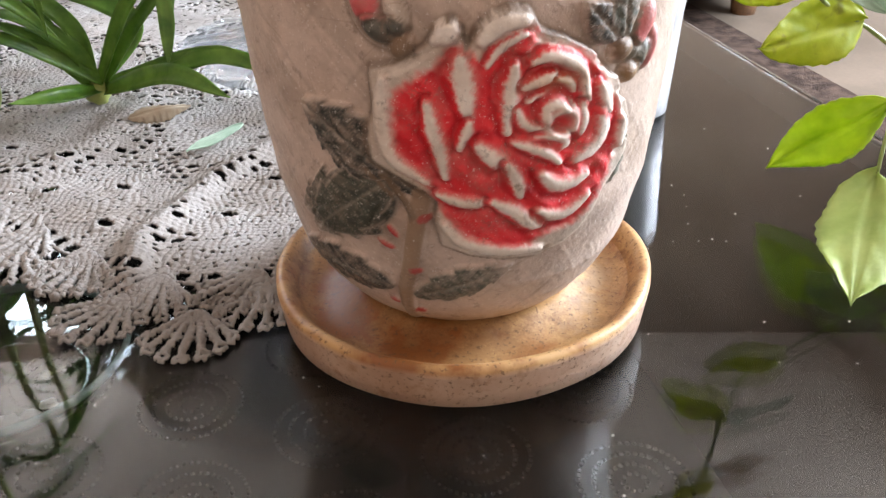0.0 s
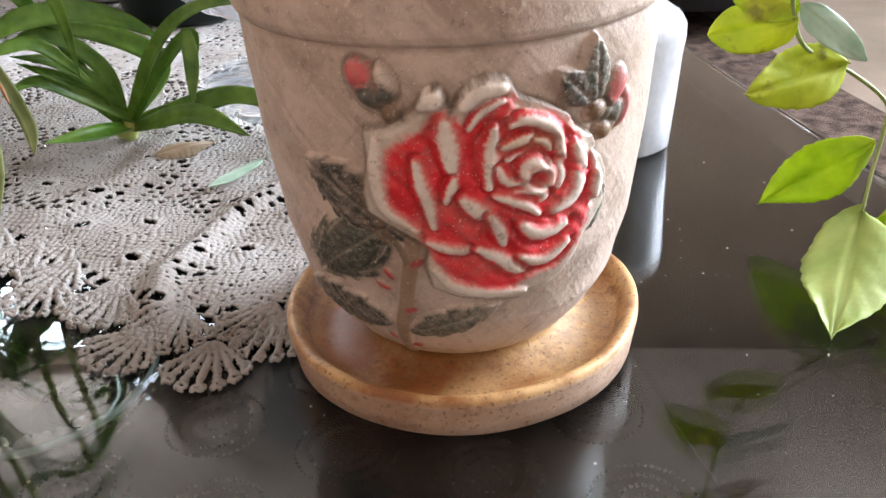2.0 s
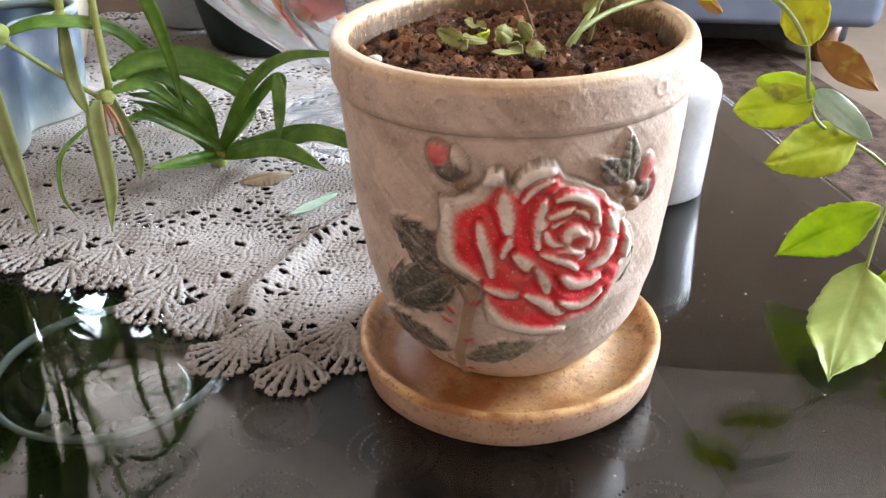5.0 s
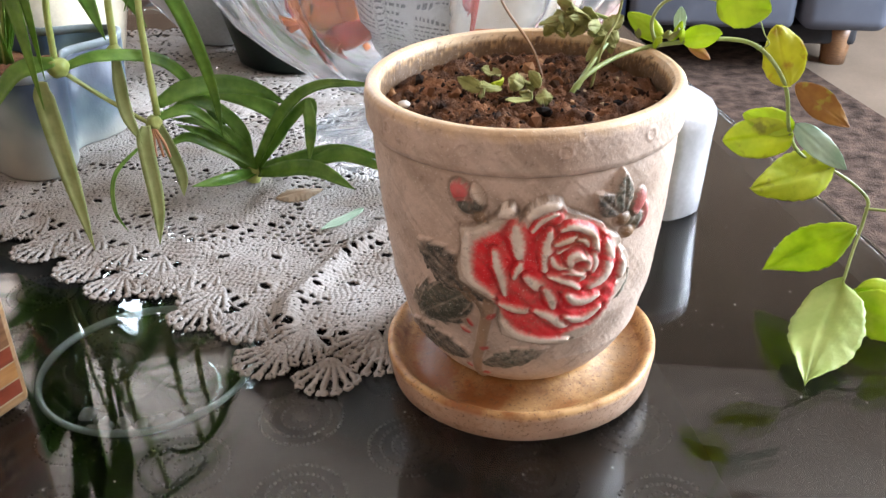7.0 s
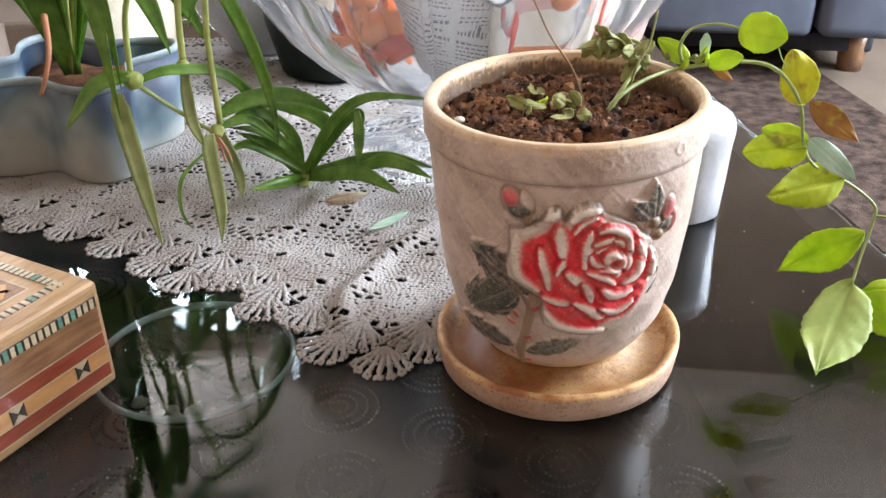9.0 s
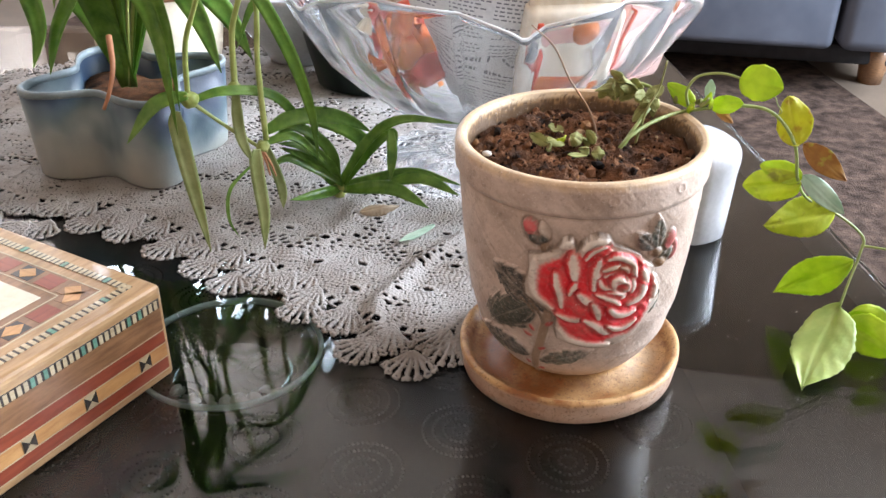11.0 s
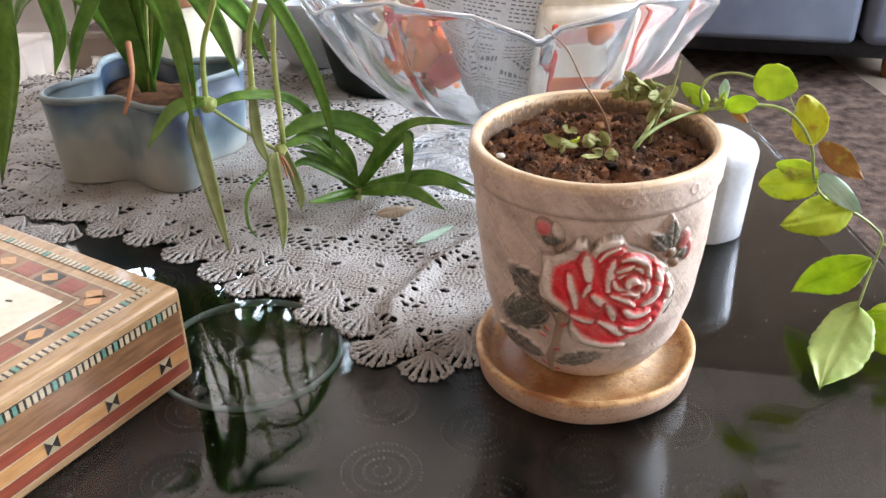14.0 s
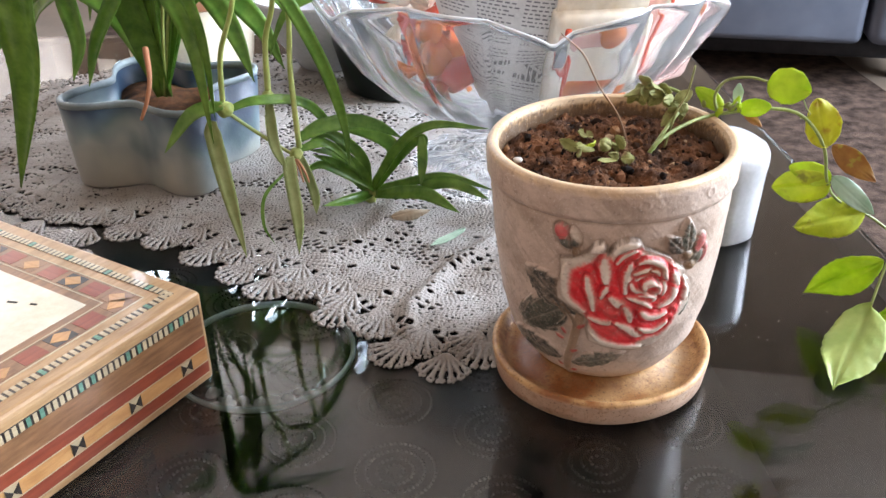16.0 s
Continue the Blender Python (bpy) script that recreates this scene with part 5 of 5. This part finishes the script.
def crystal_bowl():
    def flute(a, r, z):
        k = min(1, max(0, (z - 0.04) / 0.05))
        return r * (1 + 0.05 * k * abs(math.cos(9 * a)) ** 0.9 + (0.035 * abs(math.cos(12 * a)) if z < 0.06 else 0))

    prof = [(0.072, 0), (0.076, 0.003), (0.070, 0.007), (0.040, 0.012), (0.020, 0.018), (0.017, 0.026), (0.024, 0.036), (0.045, 0.043), (0.074, 0.055), (0.100, 0.075), (0.118, 0.094), (0.131, 0.114), (0.139, 0.130), (0.1455, 0.147), (0.1466, 0.1508), (0.1463, 0.1520), (0.1455, 0.1522),
            (0.1449, 0.1515), (0.1430, 0.146), (0.132, 0.130), (0.124, 0.115), (0.111, 0.097), (0.093, 0.079), (0.068, 0.061), (0.040, 0.051), (0.001, 0.048), (0.001, 0.0), (0.072, 0)]
    bm = lathe(prof, 252, flute)
    for v in bm.verts:
        if v.co.z > 0.112:
            a = math.atan2(v.co.y, v.co.x) + radians(75)
            v.co.z += (v.co.z - 0.112) / 0.04 * (0.019 * abs(math.sin(3 * a)) ** 0.6 - 0.015)
    b = thing("crystal_bowl", "clear fluted crystal fruit bowl with a scalloped rim", "bowl", pose(*BOWL))
    part("glass", bm, M_CRYSTAL, b).visible_shadow = False
    edge = bmesh.new()
    rings = []
    for i in range(252):
        a = 2 * math.pi * i / 252
        z = 0.1522 + (0.019 * abs(math.sin(3 * (a + radians(75)))) ** 0.6 - 0.015)
        r = flute(a, 0.1457, 0.152)
        rings.append([edge.verts.new(((r + 0.0009 * math.cos(t)) * math.cos(a), (r + 0.0009 * math.cos(t)) * math.sin(a), z + 0.0011 * math.sin(t))) for t in (k * math.pi / 4 for k in range(8))])
    for p, q in zip(rings, rings[1:] + rings[:1]):
        for k in range(8):
            edge.faces.new((p[k], p[(k + 1) % 8], q[(k + 1) % 8], q[k]))
    part("rim", edge, M_RIMGLASS, b, "bright rounded scalloped rim")
    return b


crystal_bowl()


def newspaper():
    n = thing("newspaper", "folded grey newspaper sheet with small print standing in the crystal bowl", "newspaper", pose(BOWL[0], BOWL[1], BOWL[2] + 0.055))

    def at(u, v, off=0.0):
        # u across 0..1, v up 0..1: a sheet rolled into a loose cone
        a = radians(-124 + 56 * u - 14 * (1 - v))
        r = 0.052 + 0.062 * v + off
        return Vector((r * math.cos(a) + 0.015, r * math.sin(a), 0.006 + 0.118 * v - 0.01 * u))

    bm = bmesh.new()
    g = [[bm.verts.new(at(i / 16, j / 14)) for i in range(17)] for j in range(15)]
    g2 = [[bm.verts.new(at(i / 16, j / 14, -0.0005)) for i in range(17)] for j in range(15)]
    for a in (g, g2):
        for j in range(14):
            for i in range(16):
                bm.faces.new((a[j][i], a[j][i + 1], a[j + 1][i + 1], a[j + 1][i]))
    part("sheet", bm, M_NEWS, n)
    bm = bmesh.new()
    rg = random.Random(3)
    for col in range(3):
        for row in range(38):
            v0 = 0.04 + row * 0.0245
            if row % 9 == 8:
                continue
            u = 0.06 + col * 0.31
            end = u + rg.uniform(0.18, 0.26)
            while u < end:
                w = rg.uniform(0.012, 0.04)
                q = [bm.verts.new(at(x, y, 0.0004)) for x, y in ((u, v0), (u + w, v0), (u + w, v0 + 0.009), (u, v0 + 0.009))]
                bm.faces.new(q)
                u += w + 0.014
    part("print", bm, M_NEWSINK, n, "rows of small grey print")


newspaper()


def sweet(m, material, label):
    """A wrapped sweet: a bulging middle and two pleated twists."""
    s = thing("wrapped_sweet", label, "sweet", m, group="sweets in the crystal bowl")
    bm = box((0.030, 0.017, 0.013), (0, 0, 0), 0.005, 3)
    part("wrapper", bm, material, s)
    for e in (-1, 1):
        bm = bmesh.new()
        for side in (0.0003, -0.0003):
            rows = []
            for i in range(6):
                x = e * (0.0145 + 0.0026 * i)
                w = 0.0025 + 0.0012 * i
                rows.append([bm.verts.new((x, w * math.cos(t), w * 0.35 * math.cos(t * 5) + side)) for t in (k * math.pi / 8 for k in range(9))])
            for a, b in zip(rows, rows[1:]):
                for k in range(8):
                    bm.faces.new((a[k], a[k + 1], b[k + 1], b[k]))
        part("twist", bm, material, s)
    return s


rng = random.Random(21)
for k in range(20):
    a = radians(rng.uniform(172, 238))
    lvl = 0.086 + 0.008 * (k % 9)
    r = rng.uniform(0.62, 0.86) * np.interp(lvl, (0.055, 0.075, 0.094, 0.116, 0.138), (0.062, 0.09, 0.107, 0.121, 0.132)) - 0.012
    mt, lb = ((M_WRAPRED, "glossy red wrapped sweet in the crystal bowl"), (M_WRAPORANGE, "glossy orange-red wrapped sweet in the crystal bowl"), (M_WRAPCREAM, "cream wrapped sweet in the crystal bowl"))[k % 3]
    sweet(pose(BOWL[0] + r * math.cos(a), BOWL[1] + r * math.sin(a), lvl, rng.uniform(-40, 40), rng.uniform(-70, 70), rng.uniform(0, 180)), mt, lb)


def packet(m, material, label):
    p = thing("biscuit_packet", label, "packet", m, group="packets in the crystal bowl")
    bm = box((0.062, 0.020, 0.085), (0, 0, 0.0425), 0.006, 3)
    for v in bm.verts:
        v.co += 0.002 * noise.noise_vector(v.co * 60)
    part("wrapper", bm, material, p)
    part("seal", box((0.058, 0.0016, 0.012), (0, 0, 0.089), 0.0006), material, p)
    part("printed_band", box((0.050, 0.0212, 0.016), (0, 0, 0.030), 0.004), M_WRAPORANGE if material is M_WRAPCREAM else M_WRAPCREAM, p, "printed band")
    part("printed_panel", box((0.056, 0.0210, 0.020), (0, 0, 0.064), 0.004), M_WRAPPINK if material is M_WRAPCREAM else M_WRAPCREAM, p, "pale printed panel")
    part("printed_disc", lathe([(0.001, 0), (0.009, 0), (0.009, 0.0222), (0.001, 0.0222)], 24), M_WRAPORANGE, p, "round orange print", m=pose(0.010, 0.0111, 0.064, 90))
    part("printed_stripe", box((0.004, 0.0212, 0.070), (-0.022, 0, 0.042), 0.001), M_WRAPRED, p, "thin red stripe")
    return p


for dx, dy, dz, rx, rz, mt, lb in ((0.055, -0.066, 0.072, 22, 18, M_WRAPCREAM, "cream foil packet with an orange band in the crystal bowl"), (0.098, -0.030, 0.084, 18, 50, M_WRAPPINK, "pale pink foil packet in the crystal bowl"),
                                   (0.060, 0.000, 0.085, 8, 25, M_WRAPCREAM, "cream foil packet with an orange band in the crystal bowl"), (-0.02, 0.02, 0.070, 5, -15, M_WRAPPINK, "pale pink foil packet in the crystal bowl")):
    packet(pose(BOWL[0] + dx, BOWL[1] + dy, BOWL[2] + dz, rx, 0, rz), mt, lb)


# ---- frosted planter with the spider plant ----
def planter():
    def lobes(a, r, z):
        return r * (0.86 + 0.62 * abs(math.cos(2 * a)) ** 2.2)

    p = thing("planter", "frosted pale blue-green lobed planter with dark blue streaks", "planter", pose(-0.347, 0.205, 0.003, 0, 0, 43))
    part("body", lathe([(0.047, 0), (0.0490, 0.002), (0.0505, 0.03), (0.0520, 0.064), (0.049, 0.064), (0.0475, 0.03), (0.045, 0.006), (0.001, 0.005), (0.001, 0), (0.047, 0)], 128, lobes), M_FROST, p)
    part("rim", lathe([(0.052, 0.0641), (0.0525, 0.0675), (0.0523, 0.0690), (0.0510, 0.0696), (0.0497, 0.069), (0.049, 0.0641), (0.052, 0.0641)], 128, lobes), M_FROSTRIM, p, "pale frosted rim")
    return p


def frost_mat():
    m, nt, b = node_mat("frosted_glaze")
    v = coords(nt, (1, 1, 0.8))
    f1 = noise_node(nt, 15, 3, 0.5, v)
    sx = nt.nodes.new("ShaderNodeSeparateXYZ")
    nt.links.new(coords(nt), sx.inputs[0])
    add = nt.nodes.new("ShaderNodeMath")
    add.operation = "MULTIPLY_ADD"
    nt.links.new(sx.outputs[2], add.inputs[0])
    add.inputs[1].default_value = 6.0
    nt.links.new(f1, add.inputs[2])
    col = ramp(nt, add.outputs[0], (0.45, (0.36, 0.35, 0.305)), (0.62, (0.24, 0.27, 0.26)), (0.74, (0.085, 0.125, 0.145)), (0.86, (0.010, 0.026, 0.055)))
    nt.links.new(col, b.inputs["Base Color"])
    b.inputs["Roughness"].default_value = 0.45
    bump(nt, b, noise_node(nt, 120, 4, 0.6, v), 0.25, 0.001)
    b.inputs["Subsurface Weight"].default_value = 0.2
    b.inputs["Subsurface Radius"].default_value = (0.01, 0.012, 0.012)
    return m


M_FROST = frost_mat()
planter()
solid("planter_soil", lathe([(0.001, 0.0), (0.0440, 0.0), (0.0466, 0.044), (0.030, 0.049), (0.001, 0.052)], 96, lambda a, r, z: r * (0.86 + 0.62 * abs(math.cos(2 * a)) ** 2.2) if r > 0.01 else r), M_SOIL,
      "dark soil inside the frosted planter", "soil", pose(-0.347, 0.205, 0.0085, 0, 0, 43), kind="stuff")

spider = thing("spider_plant", "spider plant with arching green leaves and runners in the planter", "plant", pose(-0.345, 0.200, 0.066))
SBACK = Matrix.Translation((0.345, -0.200, -0.066))


def spider_part(name, bm, material, label="", host=None):
    bmesh.ops.transform(bm, matrix=SBACK, verts=bm.verts[:])
    return part(name, bm, material, host or spider, label)


def risen(points):
    """Leaf from the planter's crown, over the top and down through the given places."""
    top = Vector(points[0])
    return [(-0.340, 0.195, 0.064), tuple(Vector((-0.335, 0.185, 0.15)).lerp(top, 0.25)), tuple(Vector((-0.325, 0.165, 0.215)).lerp(top, 0.65) + Vector((0, 0, 0.012))), *points]


HANGING = [
    ([(-0.347, 0.060, 0.182), (-0.361, 0.070, 0.119), (-0.394, 0.080, 0.036)], 0.030, M_BLADE),
    ([(-0.262, 0.070, 0.183), (-0.250, 0.075, 0.144), (-0.248, 0.080, 0.078)], 0.0118, M_BLADE),
    ([(-0.250, 0.070, 0.183), (-0.243, 0.075, 0.144), (-0.247, 0.085, 0.092)], 0.0076, M_BLADE),
    ([(-0.212, 0.120, 0.168), (-0.189, 0.125, 0.122), (-0.178, 0.130, 0.079), (-0.177, 0.135, 0.043)], 0.0088, M_BLADE),
    ([(-0.355, 0.120, 0.163), (-0.347, 0.110, 0.130), (-0.350, 0.100, 0.107)], 0.0139, M_BLADE),
    ([(-0.324, 0.130, 0.162), (-0.341, 0.120, 0.127), (-0.346, 0.110, 0.100)], 0.0121, M_BLADE),
    ([(-0.211, 0.200, 0.151), (-0.234, 0.190, 0.133), (-0.246, 0.180, 0.103)], 0.0083, M_BLADE),
]
for pts, w, mt in HANGING:
    spider_part("leaf", blade(risen(pts), w, n=40, root=0.4, tip=0.4), mt)
# tall leaves that arch over the table, seen in the glass
OVERHEAD = [
    ([(-0.286, 0.106, 0.230), (-0.250, 0.114, 0.240), (-0.224, 0.118, 0.235), (-0.192, 0.119, 0.220)], 0.0125),
    ([(-0.274, 0.089, 0.220), (-0.265, 0.128, 0.240), (-0.240, 0.163, 0.235), (-0.209, 0.185, 0.210)], 0.0125),
    ([(-0.311, 0.143, 0.220), (-0.288, 0.169, 0.235), (-0.235, 0.165, 0.220)], 0.0110),
    ([(-0.314, 0.115, 0.230), (-0.318, 0.097, 0.240), (-0.328, 0.078, 0.230)], 0.0140),
]
for pts, w in OVERHEAD:
    spider_part("leaf", blade([(-0.338, 0.197, 0.064), (-0.330, 0.175, 0.150), *pts], w, (0.1, 0.2, 0.95), n=40, root=0.4, tip=0.4), M_BLADE)
rng = random.Random(31)
for k in range(11):
    a = radians(-15 + 21 * k + rng.uniform(-8, 8))
    l, top = rng.uniform(0.08, 0.14), rng.uniform(0.07, 0.12)
    c, d = Vector((-0.343, 0.200, 0.064)), Vector((math.cos(a), math.sin(a), 0))
    arch = [tuple(c), tuple(c + d * l * 0.25 + Vector((0, 0, top * 0.75))), tuple(c + d * l * 0.6 + Vector((0, 0, top))), tuple(c + d * l * 0.95 + Vector((0, 0, top * 0.72))), tuple(c + d * l * 1.15 + Vector((0, 0, top * 0.3)))]
    spider_part("leaf", blade(arch, rng.uniform(0.011, 0.018), n=40, root=0.4, tip=0.4), M_BLADE)
RUNNERS = [
    ([(-0.216, 0.120, 0.168), (-0.222, 0.118, 0.133), (-0.223, 0.116, 0.099)], 0.0027),
    ([(-0.212, 0.130, 0.166), (-0.208, 0.120, 0.112), (-0.205, 0.115, 0.064)], 0.0026),
    ([(-0.223, 0.080, 0.176), (-0.240, 0.090, 0.133), (-0.245, 0.094, 0.099)], 0.0024),
]
for pts, r in RUNNERS:
    spider_part("runner", tube(risen(pts), r * 0.5, r * 0.75, 40), M_RUNNER, "pale green runner")
PLANTLETS = [
    ([(-0.243, 0.090, 0.100), (-0.263, 0.085, 0.094), (-0.283, 0.080, 0.069)], 0.0088, M_BLADE),
    ([(-0.251, 0.088, 0.090), (-0.251, 0.088, 0.077), (-0.242, 0.080, 0.040), (-0.231, 0.069, 0.003)], 0.0101, M_BLADEPALE),
    ([(-0.209, 0.108, 0.060), (-0.207, 0.100, 0.052), (-0.200, 0.088, 0.023), (-0.197, 0.076, 0.005)], 0.0082, M_BLADEPALE),
    ([(-0.245, 0.095, 0.094), (-0.225, 0.105, 0.099), (-0.201, 0.130, 0.088), (-0.186, 0.150, 0.051), (-0.174, 0.163, 0.012)], 0.0062, M_BLADE),
    ([(-0.172, 0.163, 0.011), (-0.146, 0.150, 0.054), (-0.120, 0.140, 0.075), (-0.079, 0.120, 0.083)], 0.0066, M_BLADE),
    ([(-0.170, 0.163, 0.011), (-0.147, 0.160, 0.043), (-0.130, 0.158, 0.058), (-0.131, 0.150, 0.034)], 0.0062, M_BLADE),
    ([(-0.167, 0.160, 0.011), (-0.127, 0.135, 0.027), (-0.098, 0.120, 0.022)], 0.0091, M_BLADE),
    ([(-0.170, 0.163, 0.011), (-0.155, 0.165, 0.016), (-0.116, 0.160, 0.029), (-0.079, 0.150, 0.026)], 0.0066, M_BLADE),
]
PLANTLETS_FAR = [
    ([(-0.172, 0.164, 0.011), (-0.160, 0.19, 0.035), (-0.195, 0.180, 0.055), (-0.227, 0.170, 0.050)], 0.0100, M_BLADE),
    ([(-0.172, 0.163, 0.011), (-0.175, 0.155, 0.043), (-0.193, 0.140, 0.064), (-0.206, 0.125, 0.059)], 0.0074, M_BLADE),
    ([(-0.170, 0.162, 0.011), (-0.177, 0.140, 0.016), (-0.194, 0.120, 0.019)], 0.0075, M_BLADE),
    ([(-0.174, 0.163, 0.011), (-0.187, 0.150, 0.036), (-0.200, 0.125, 0.055)], 0.0066, M_BLADE),
    ([(-0.212, 0.110, 0.050), (-0.222, 0.090, 0.039), (-0.221, 0.080, 0.023), (-0.213, 0.075, 0.012)], 0.0022, M_BLADE),
    ([(-0.223, 0.116, 0.098), (-0.220, 0.110, 0.069), (-0.209, 0.100, 0.053)], 0.0068, M_BLADEPALE),
    ([(-0.206, 0.115, 0.062), (-0.199, 0.120, 0.029), (-0.197, 0.115, 0.015)], 0.0061, M_BLADEPALE),
    ([(-0.206, 0.115, 0.062), (-0.190, 0.128, 0.062), (-0.172, 0.138, 0.040)], 0.0060, M_BLADE),
    ([(-0.206, 0.120, 0.068), (-0.194, 0.130, 0.073), (-0.177, 0.145, 0.072), (-0.162, 0.160, 0.064), (-0.148, 0.170, 0.052)], 0.0105, M_BLADE),
    ([(-0.170, 0.162, 0.014), (-0.177, 0.155, 0.033), (-0.188, 0.140, 0.050), (-0.202, 0.125, 0.058)], 0.0072, M_BLADE),
    ([(-0.130, 0.150, 0.063), (-0.128, 0.145, 0.048), (-0.129, 0.140, 0.029)], 0.0065, M_BLADE),
    ([(-0.168, 0.162, 0.014), (-0.184, 0.150, 0.030), (-0.198, 0.135, 0.043), (-0.208, 0.120, 0.041)], 0.0066, M_BLADE),
    ([(-0.131, 0.150, 0.025), (-0.106, 0.140, 0.034), (-0.079, 0.125, 0.031)], 0.008, M_BLADE),
]
for pts, w, mt in PLANTLETS + PLANTLETS_FAR:
    spider_part("leaf", blade(pts, w * 1.08, n=30), mt)
spider_part("runner", tube([(-0.244, 0.098, 0.092), (-0.230, 0.110, 0.074), (-0.208, 0.114, 0.058)], 0.0013, 0.0012, 20), M_RUNNER)
for p, r in (((-0.244, 0.094, 0.096), 0.0055), ((-0.223, 0.116, 0.098), 0.0045), ((-0.207, 0.114, 0.060), 0.0042), ((-0.172, 0.163, 0.009), 0.006)):
    bm = bmesh.new()
    bmesh.ops.create_icosphere(bm, subdivisions=3, radius=r, matrix=Matrix.Translation(p))
    for v in bm.verts:
        v.co += 0.0012 * noise.noise_vector(v.co * 300)
    spider_part("crown", bm, M_RUNNER, "pale knotted crown of a plantlet")
for k in range(3):
    spider_part("root", tube([(-0.207, 0.112, 0.058), (-0.206 + 0.003 * k, 0.108, 0.050), (-0.204 + 0.004 * k, 0.104, 0.044)], 0.0011, 0.0006, 10, 6), M_TERRA, "orange-brown aerial root")
spider_part("root", tube([(-0.315, 0.135, 0.120), (-0.306, 0.118, 0.105), (-0.308, 0.112, 0.090), (-0.314, 0.112, 0.078)], 0.0022, 0.0012, 16, 6), M_TERRA, "brown dried stalk over the planter's rim")

# ---- things behind ----
solid("dark_vase", lathe([(0.040, 0), (0.046, 0.004), (0.058, 0.05), (0.062, 0.11), (0.050, 0.17), (0.040, 0.20), (0.043, 0.215), (0.038, 0.215), (0.036, 0.20), (0.045, 0.17), (0.05, 0.05), (0.001, 0.008), (0.001, 0), (0.040, 0)], 64), M_DARKVASE,
      "dark green glazed vase standing on the lace behind the bowl", "vase", pose(-0.215, 0.415, 0.003))
solid("white_bowl", lathe([(0.030, 0), (0.034, 0.002), (0.040, 0.012), (0.066, 0.045), (0.078, 0.072), (0.0785, 0.076), (0.076, 0.076), (0.064, 0.047), (0.036, 0.014), (0.001, 0.010), (0.001, 0), (0.030, 0)], 72), M_WHITE,
      "white glossy porcelain bowl behind the planter on the table", "bowl", pose(-0.300, 0.480, 0.003))
cp = thing("cream_pot", "cream ceramic pot with a terracotta band behind the frosted planter", "flower pot", pose(-0.385, 0.340, 0.003))
part("body", lathe([(0.040, 0), (0.045, 0.003), (0.055, 0.05), (0.060, 0.100), (0.056, 0.101), (0.05, 0.05), (0.001, 0.01), (0.001, 0), (0.040, 0)], 64), M_CREAM, cp)
part("rim", lathe([(0.0605, 0.100), (0.064, 0.102), (0.065, 0.122), (0.061, 0.124), (0.057, 0.122), (0.056, 0.1015), (0.0605, 0.100)], 64), M_TERRA, cp, "terracotta rim")

solid("dry_leaf", broad_leaf((-0.150, 0.136, 0.006), (-0.124, 0.147, 0.008), 0.009, (0.2, -0.5, 0.8), 0.4, 0.3, 5, 0.7), M_TAN, "dry tan fallen leaf lying on the lace", "leaf")
solid("fallen_leaf", broad_leaf((-0.094, 0.120, 0.010), (-0.114, 0.100, 0.006), 0.006, (0.0, -0.3, 0.95), 0.1, 0.05, 8, 0.8), M_BLUELEAF, "bluish-green fallen leaf lying on the lace", "leaf")


def specks():
    """Dust and crumbs scattered on the glass."""
    rg = random.Random(9)
    verts, faces = [], []
    for k in range(420):
        x, y = rg.uniform(-0.26, 0.18), rg.uniform(-0.17, 0.14)
        s = rg.choice((0.00012, 0.00018, 0.00025, 0.0004)) * rg.uniform(0.6, 1.2)
        c = Vector((x, y, 0.0))
        k = len(verts)
        verts += [c + Vector((s, 0, 0)), c + Vector((-s, s * 0.6, 0)), c + Vector((-s * 0.5, -s, 0)), c + Vector((0, 0, s))]
        faces += [(k, k + 1, k + 3), (k + 1, k + 2, k + 3), (k + 2, k, k + 3), (k + 2, k + 1, k)]
    me = bpy.data.meshes.new("dust_specks")
    me.from_pydata(verts, [], faces)
    me.materials.append(M_PEBBLE)
    return tagged(new("dust_specks", me), "scattered pale dust specks on the glass table top", "dust", kind="stuff")


specks()
